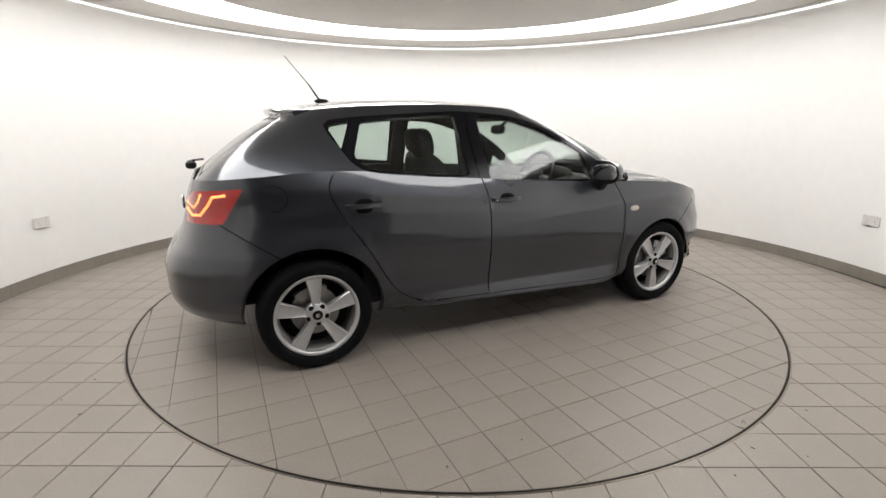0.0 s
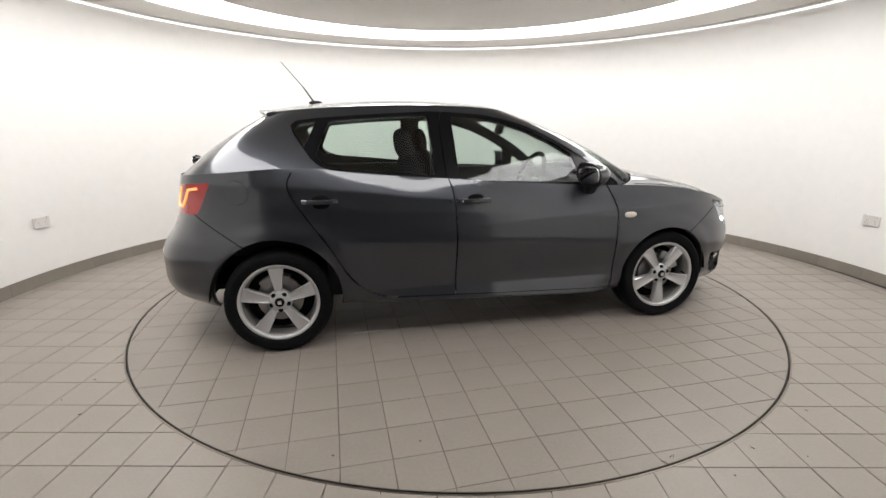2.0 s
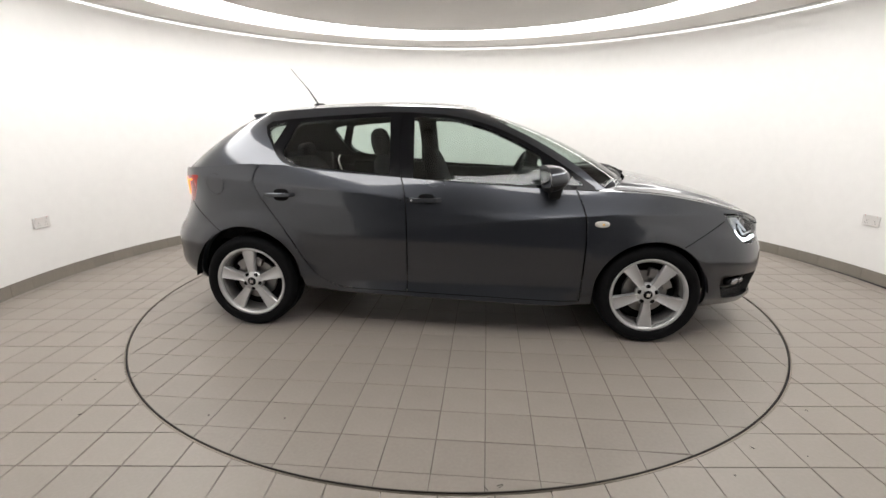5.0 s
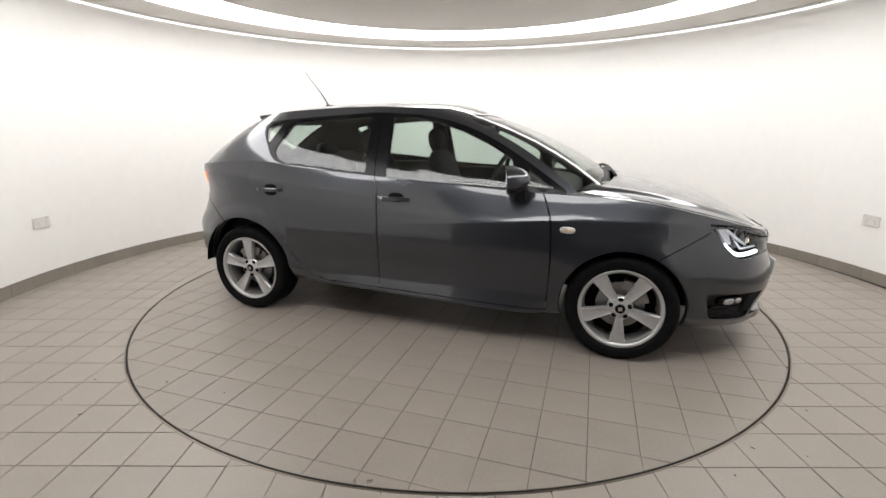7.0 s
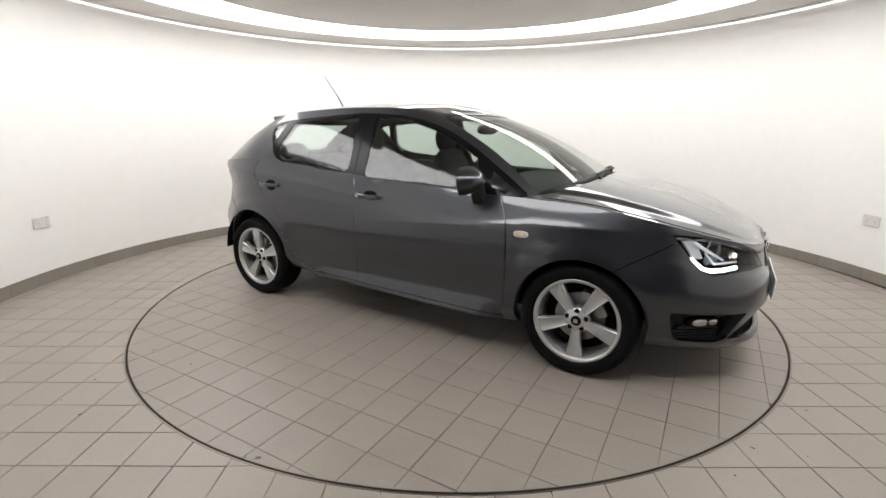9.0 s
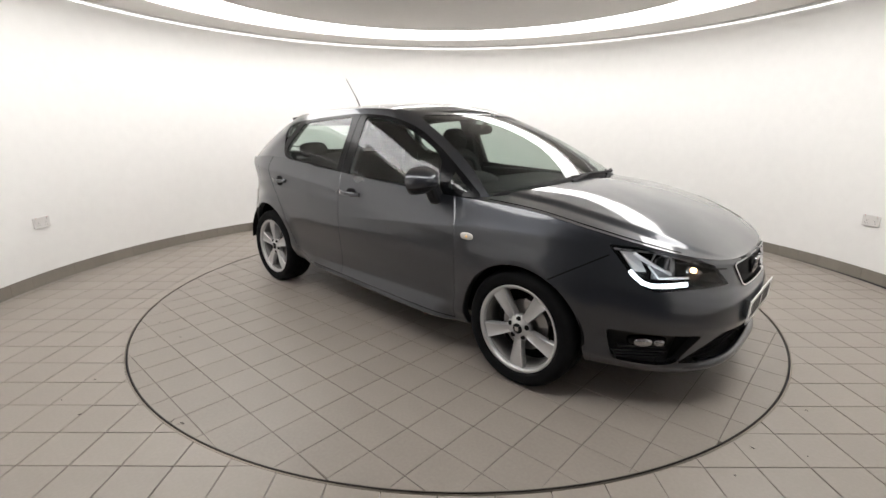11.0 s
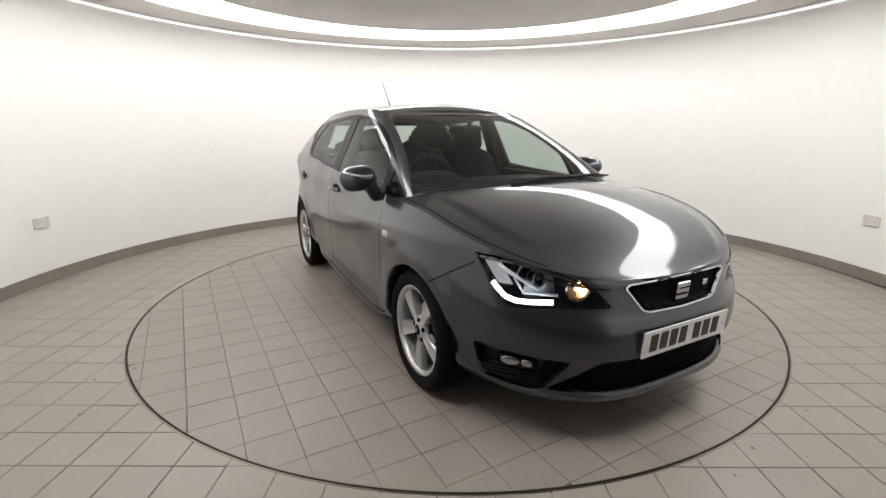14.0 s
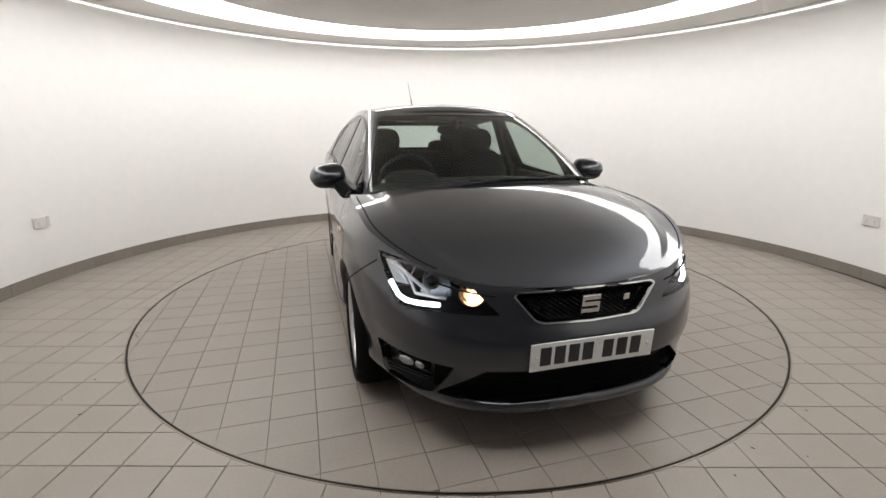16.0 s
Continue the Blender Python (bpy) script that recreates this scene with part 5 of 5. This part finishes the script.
# shut line of the bonnet: black bars stand in for the gap's shade
for sgn in (1, -1):
    pts = [(x, sgn * belt_half_width(x) * 0.962, bonnet_z(x, belt_half_width(x) * 0.962) + 0.0005) for x in np.linspace(1.0, 1.86, 30)]
    part("bonnet_gap_shade", tube(pts, 0.0042, 6), M_SHELL, CAR, "black bar for the shade in a shut line", smooth=True)
half = [p for p in ring_low(0.945) if p[0] > 1.5 and 0.33 < p[1] < 0.60]
for sgn in (1, -1):
    part("bonnet_gap_shade", tube([(p[0] - 0.001, sgn * p[1], p[2]) for p in half], 0.0036, 6), M_SHELL, CAR, "black bar for the shade in a shut line", smooth=True)

# seams of the bumpers and sills, their shade drawn as black bars
for line in (SEAM_F, SEAM_R, SILL):
    for sgn in (1, -1):
        pts = []
        for (x0, z0), (x1, z1) in zip(line, line[1:]):
            for k in np.linspace(0, 1, 10):
                x, z = x0 + (x1 - x0) * k, z0 + (z1 - z0) * k
                if not pts or abs(pts[-1][0] - x) > 1e-4:
                    pts.append((x, sgn * (side_y(x, z) - 0.0015), z))
        part("panel_gap_shade", tube(pts, 0.0036, 6), M_SHELL, CAR, "black bar for the shade in a shut line", smooth=True)

# tailgate badge
part("rear_badge", moved(blob(0.008, 0.045, 0.042, 3), pose(-1.84, 0.0, 0.84)), M_CHROME, hatch, "chrome badge", smooth=True)

# ---- inside the car ----


def seat(y, x):
    here = Matrix.Translation((x, 0, 0))
    s = part("front_seat", moved(blob(0.26, 0.25, 0.10, 3.2), pose(0.0, y, 0.50, 0, -6)), M_FABRIC, CAR, "dark fabric front seat", smooth=True, m=here)
    part("backrest", moved(blob(0.085, 0.24, 0.33, 3.0), pose(-0.30, y, 0.78, 0, -16)), M_FABRIC, s, smooth=True)
    part("headrest", moved(blob(0.055, 0.125, 0.095, 2.6), pose(-0.405, y, 1.165, 0, -10)), M_FABRIC, s, smooth=True)
    for dy in (-0.05, 0.05):
        part("headrest_post", tube([(-0.385, y + dy, 1.03), (-0.40, y + dy, 1.11)], 0.006, 8), M_CHROME, s)
    part("seat_base", box(bmesh.new(), 0.0, y, 0.36, 0.40, 0.40, 0.18, 0.02), M_CABIN, s)


seat(-0.36, -0.045)
seat(0.36, 0.185)
bench = part("rear_seat", moved(blob(0.25, 0.60, 0.11, 3.6), pose(-0.86, 0, 0.50, 0, -5)), M_FABRIC, CAR, "dark fabric rear bench", smooth=True)
part("backrest", moved(blob(0.09, 0.60, 0.30, 3.6), pose(-1.15, 0, 0.76, 0, -18)), M_FABRIC, bench, smooth=True)
for y in (-0.34, 0.34):
    part("headrest", moved(blob(0.05, 0.13, 0.065, 2.8), pose(-1.25, y, 1.08, 0, -12)), M_FABRIC, bench, smooth=True)
part("parcel_shelf", box(bmesh.new(), -1.48, 0, 1.0, 0.42, 1.0, 0.02, 0.006), M_CABIN, CAR)
bm = blob(0.24, 0.66, 0.11, 3.6, 32, 20)
dash = part("dashboard", moved(bm, pose(0.72, 0, 0.835, 0, 6)), M_CABIN, CAR, "dark plastic dashboard", smooth=True)
part("instrument_hood", moved(blob(0.13, 0.17, 0.055, 2.4), pose(0.58, -0.36, 0.945, 0, 8)), M_CABIN, dash, smooth=True)
part("dash_centre", moved(box(bmesh.new(), 0, 0, 0, 0.16, 0.26, 0.34, 0.03), pose(0.56, 0, 0.74, 0, -14)), M_CABIN, dash)
tilt = pose(0.43, -0.36, 0.925, 0, -66, 0)
wheel_pts = [tilt @ Vector((0.18 * math.cos(a), 0.18 * math.sin(a), 0)) for a in (2 * math.pi * k / 40 for k in range(40))]
sw = part("steering_wheel", tube(wheel_pts, 0.015, 10, closed=True), M_CABIN, CAR, "dark steering wheel", smooth=True)
part("wheel_hub", moved(blob(0.07, 0.075, 0.03, 2.6), tilt), M_CABIN, sw, smooth=True)
for a in (90, -90, 180):
    d = Vector((math.cos(radians(a)), math.sin(radians(a)), 0))
    part("wheel_spoke", tube([tilt @ (d * 0.05), tilt @ (d * 0.175)], 0.014, 8), M_ALLOY, sw)
part("steering_column", tube([tilt @ Vector((0, 0, -0.02)), (0.58, -0.36, 0.80)], 0.04, 12), M_CABIN, sw)
rm = part("rear_view_mirror", moved(blob(0.018, 0.12, 0.034, 3), pose(0.33, 0.0, 1.25, 0, 10, -8)), M_SHELL, CAR, "black rear-view mirror", smooth=True)
part("mirror_stem", tube([(0.34, 0, 1.26), (0.40, 0, 1.305)], 0.014, 8), M_SHELL, rm)
for s in (1, -1):
    part("door_card", moved(box(bmesh.new(), 0, 0, 0, 0.98, 0.05, 0.62, 0.015), pose(0.31, s * 0.70, 0.625)), M_CABIN, CAR)
    part("door_card", moved(box(bmesh.new(), 0, 0, 0, 0.72, 0.05, 0.66, 0.015), pose(-0.60, s * 0.70, 0.645)), M_CABIN, CAR)
    part("pillar_trim", moved(box(bmesh.new(), 0, 0, 0, 0.11, 0.04, 0.42, 0.012), pose(-0.262, s * 0.595, 1.16, 20 * s, 3)), M_CABIN, CAR)
    part("boot_side", moved(box(bmesh.new(), 0, 0, 0, 0.42, 0.04, 0.52, 0.012), pose(-1.33, s * 0.60, 0.80)), M_CABIN, CAR)
part("cabin_floor", box(bmesh.new(), -0.25, 0, 0.30, 2.3, 1.3, 0.06), M_CABIN, CAR)
part("bulkhead", moved(box(bmesh.new(), 0, 0, 0, 0.04, 1.28, 0.5), pose(0.93, 0, 0.62)), M_SHELL, CAR)

# ---- tiles, last of all ----
lay_tiles(floor, (1.369, -2.083), radians(1.0), RT, RW + 0.02, M_TILE, 300, lambda x, y: y > -3.45, 0.0038)
lay_tiles(table, (1.697 - 9 * PITCH, -0.930 + 4 * PITCH), radians(0.6), 0.0, RT - 0.006, M_TILE_T, 300, lambda x, y: True, 0.0030)


# small dark flakes and scuffs on the tiles
def flake(parent, x, y, length, turn):
    pts = [(x + math.cos(turn + 0.7 * k) * length * (k / 3 - 0.5), y + math.sin(turn - 0.5 * k) * length * (k / 3 - 0.5), 0.0012) for k in range(4)]
    part("dirt_flake", tube(pts, 0.0016, 5, taper=0.0007), M_GAP, parent, "small dark dirt mark")


for x, y, n, a in ((0.362, -2.175, 0.05, 0.4), (-0.953, -1.877, 0.018, 1.2), (-0.60, -1.866, 0.014, 0.2), (0.30, -2.20, 0.03, 2.0)):
    flake(table, x, y, n, a)
for x, y, n, a in ((-1.848, -1.5, 0.02, 0.3), (-1.688, -1.80, 0.025, 0.9), (-1.87, -1.69, 0.012, 0.1), (1.215, -1.972, 0.02, 2.4), (1.63, -1.704, 0.02, 0.1), (1.406, -2.018, 0.012, 0.8), (1.059, -2.131, 0.012, 0.2)):
    flake(floor, x, y, n, a)


def motions():
    rows, spins = [], []
    for k in range(17):
        a = YAW0 + RATE * k
        c, s = math.cos(radians(a)), math.sin(radians(a))
        rows.append((float(k), pose(c * OFF[0] - s * OFF[1], s * OFF[0] + c * OFF[1], 0, 0, 0, a)))
        spins.append((float(k), pose(0, 0, 0, 0, 0, a)))
    walk(CAR, rows)
    walk(table, spins)


motions()
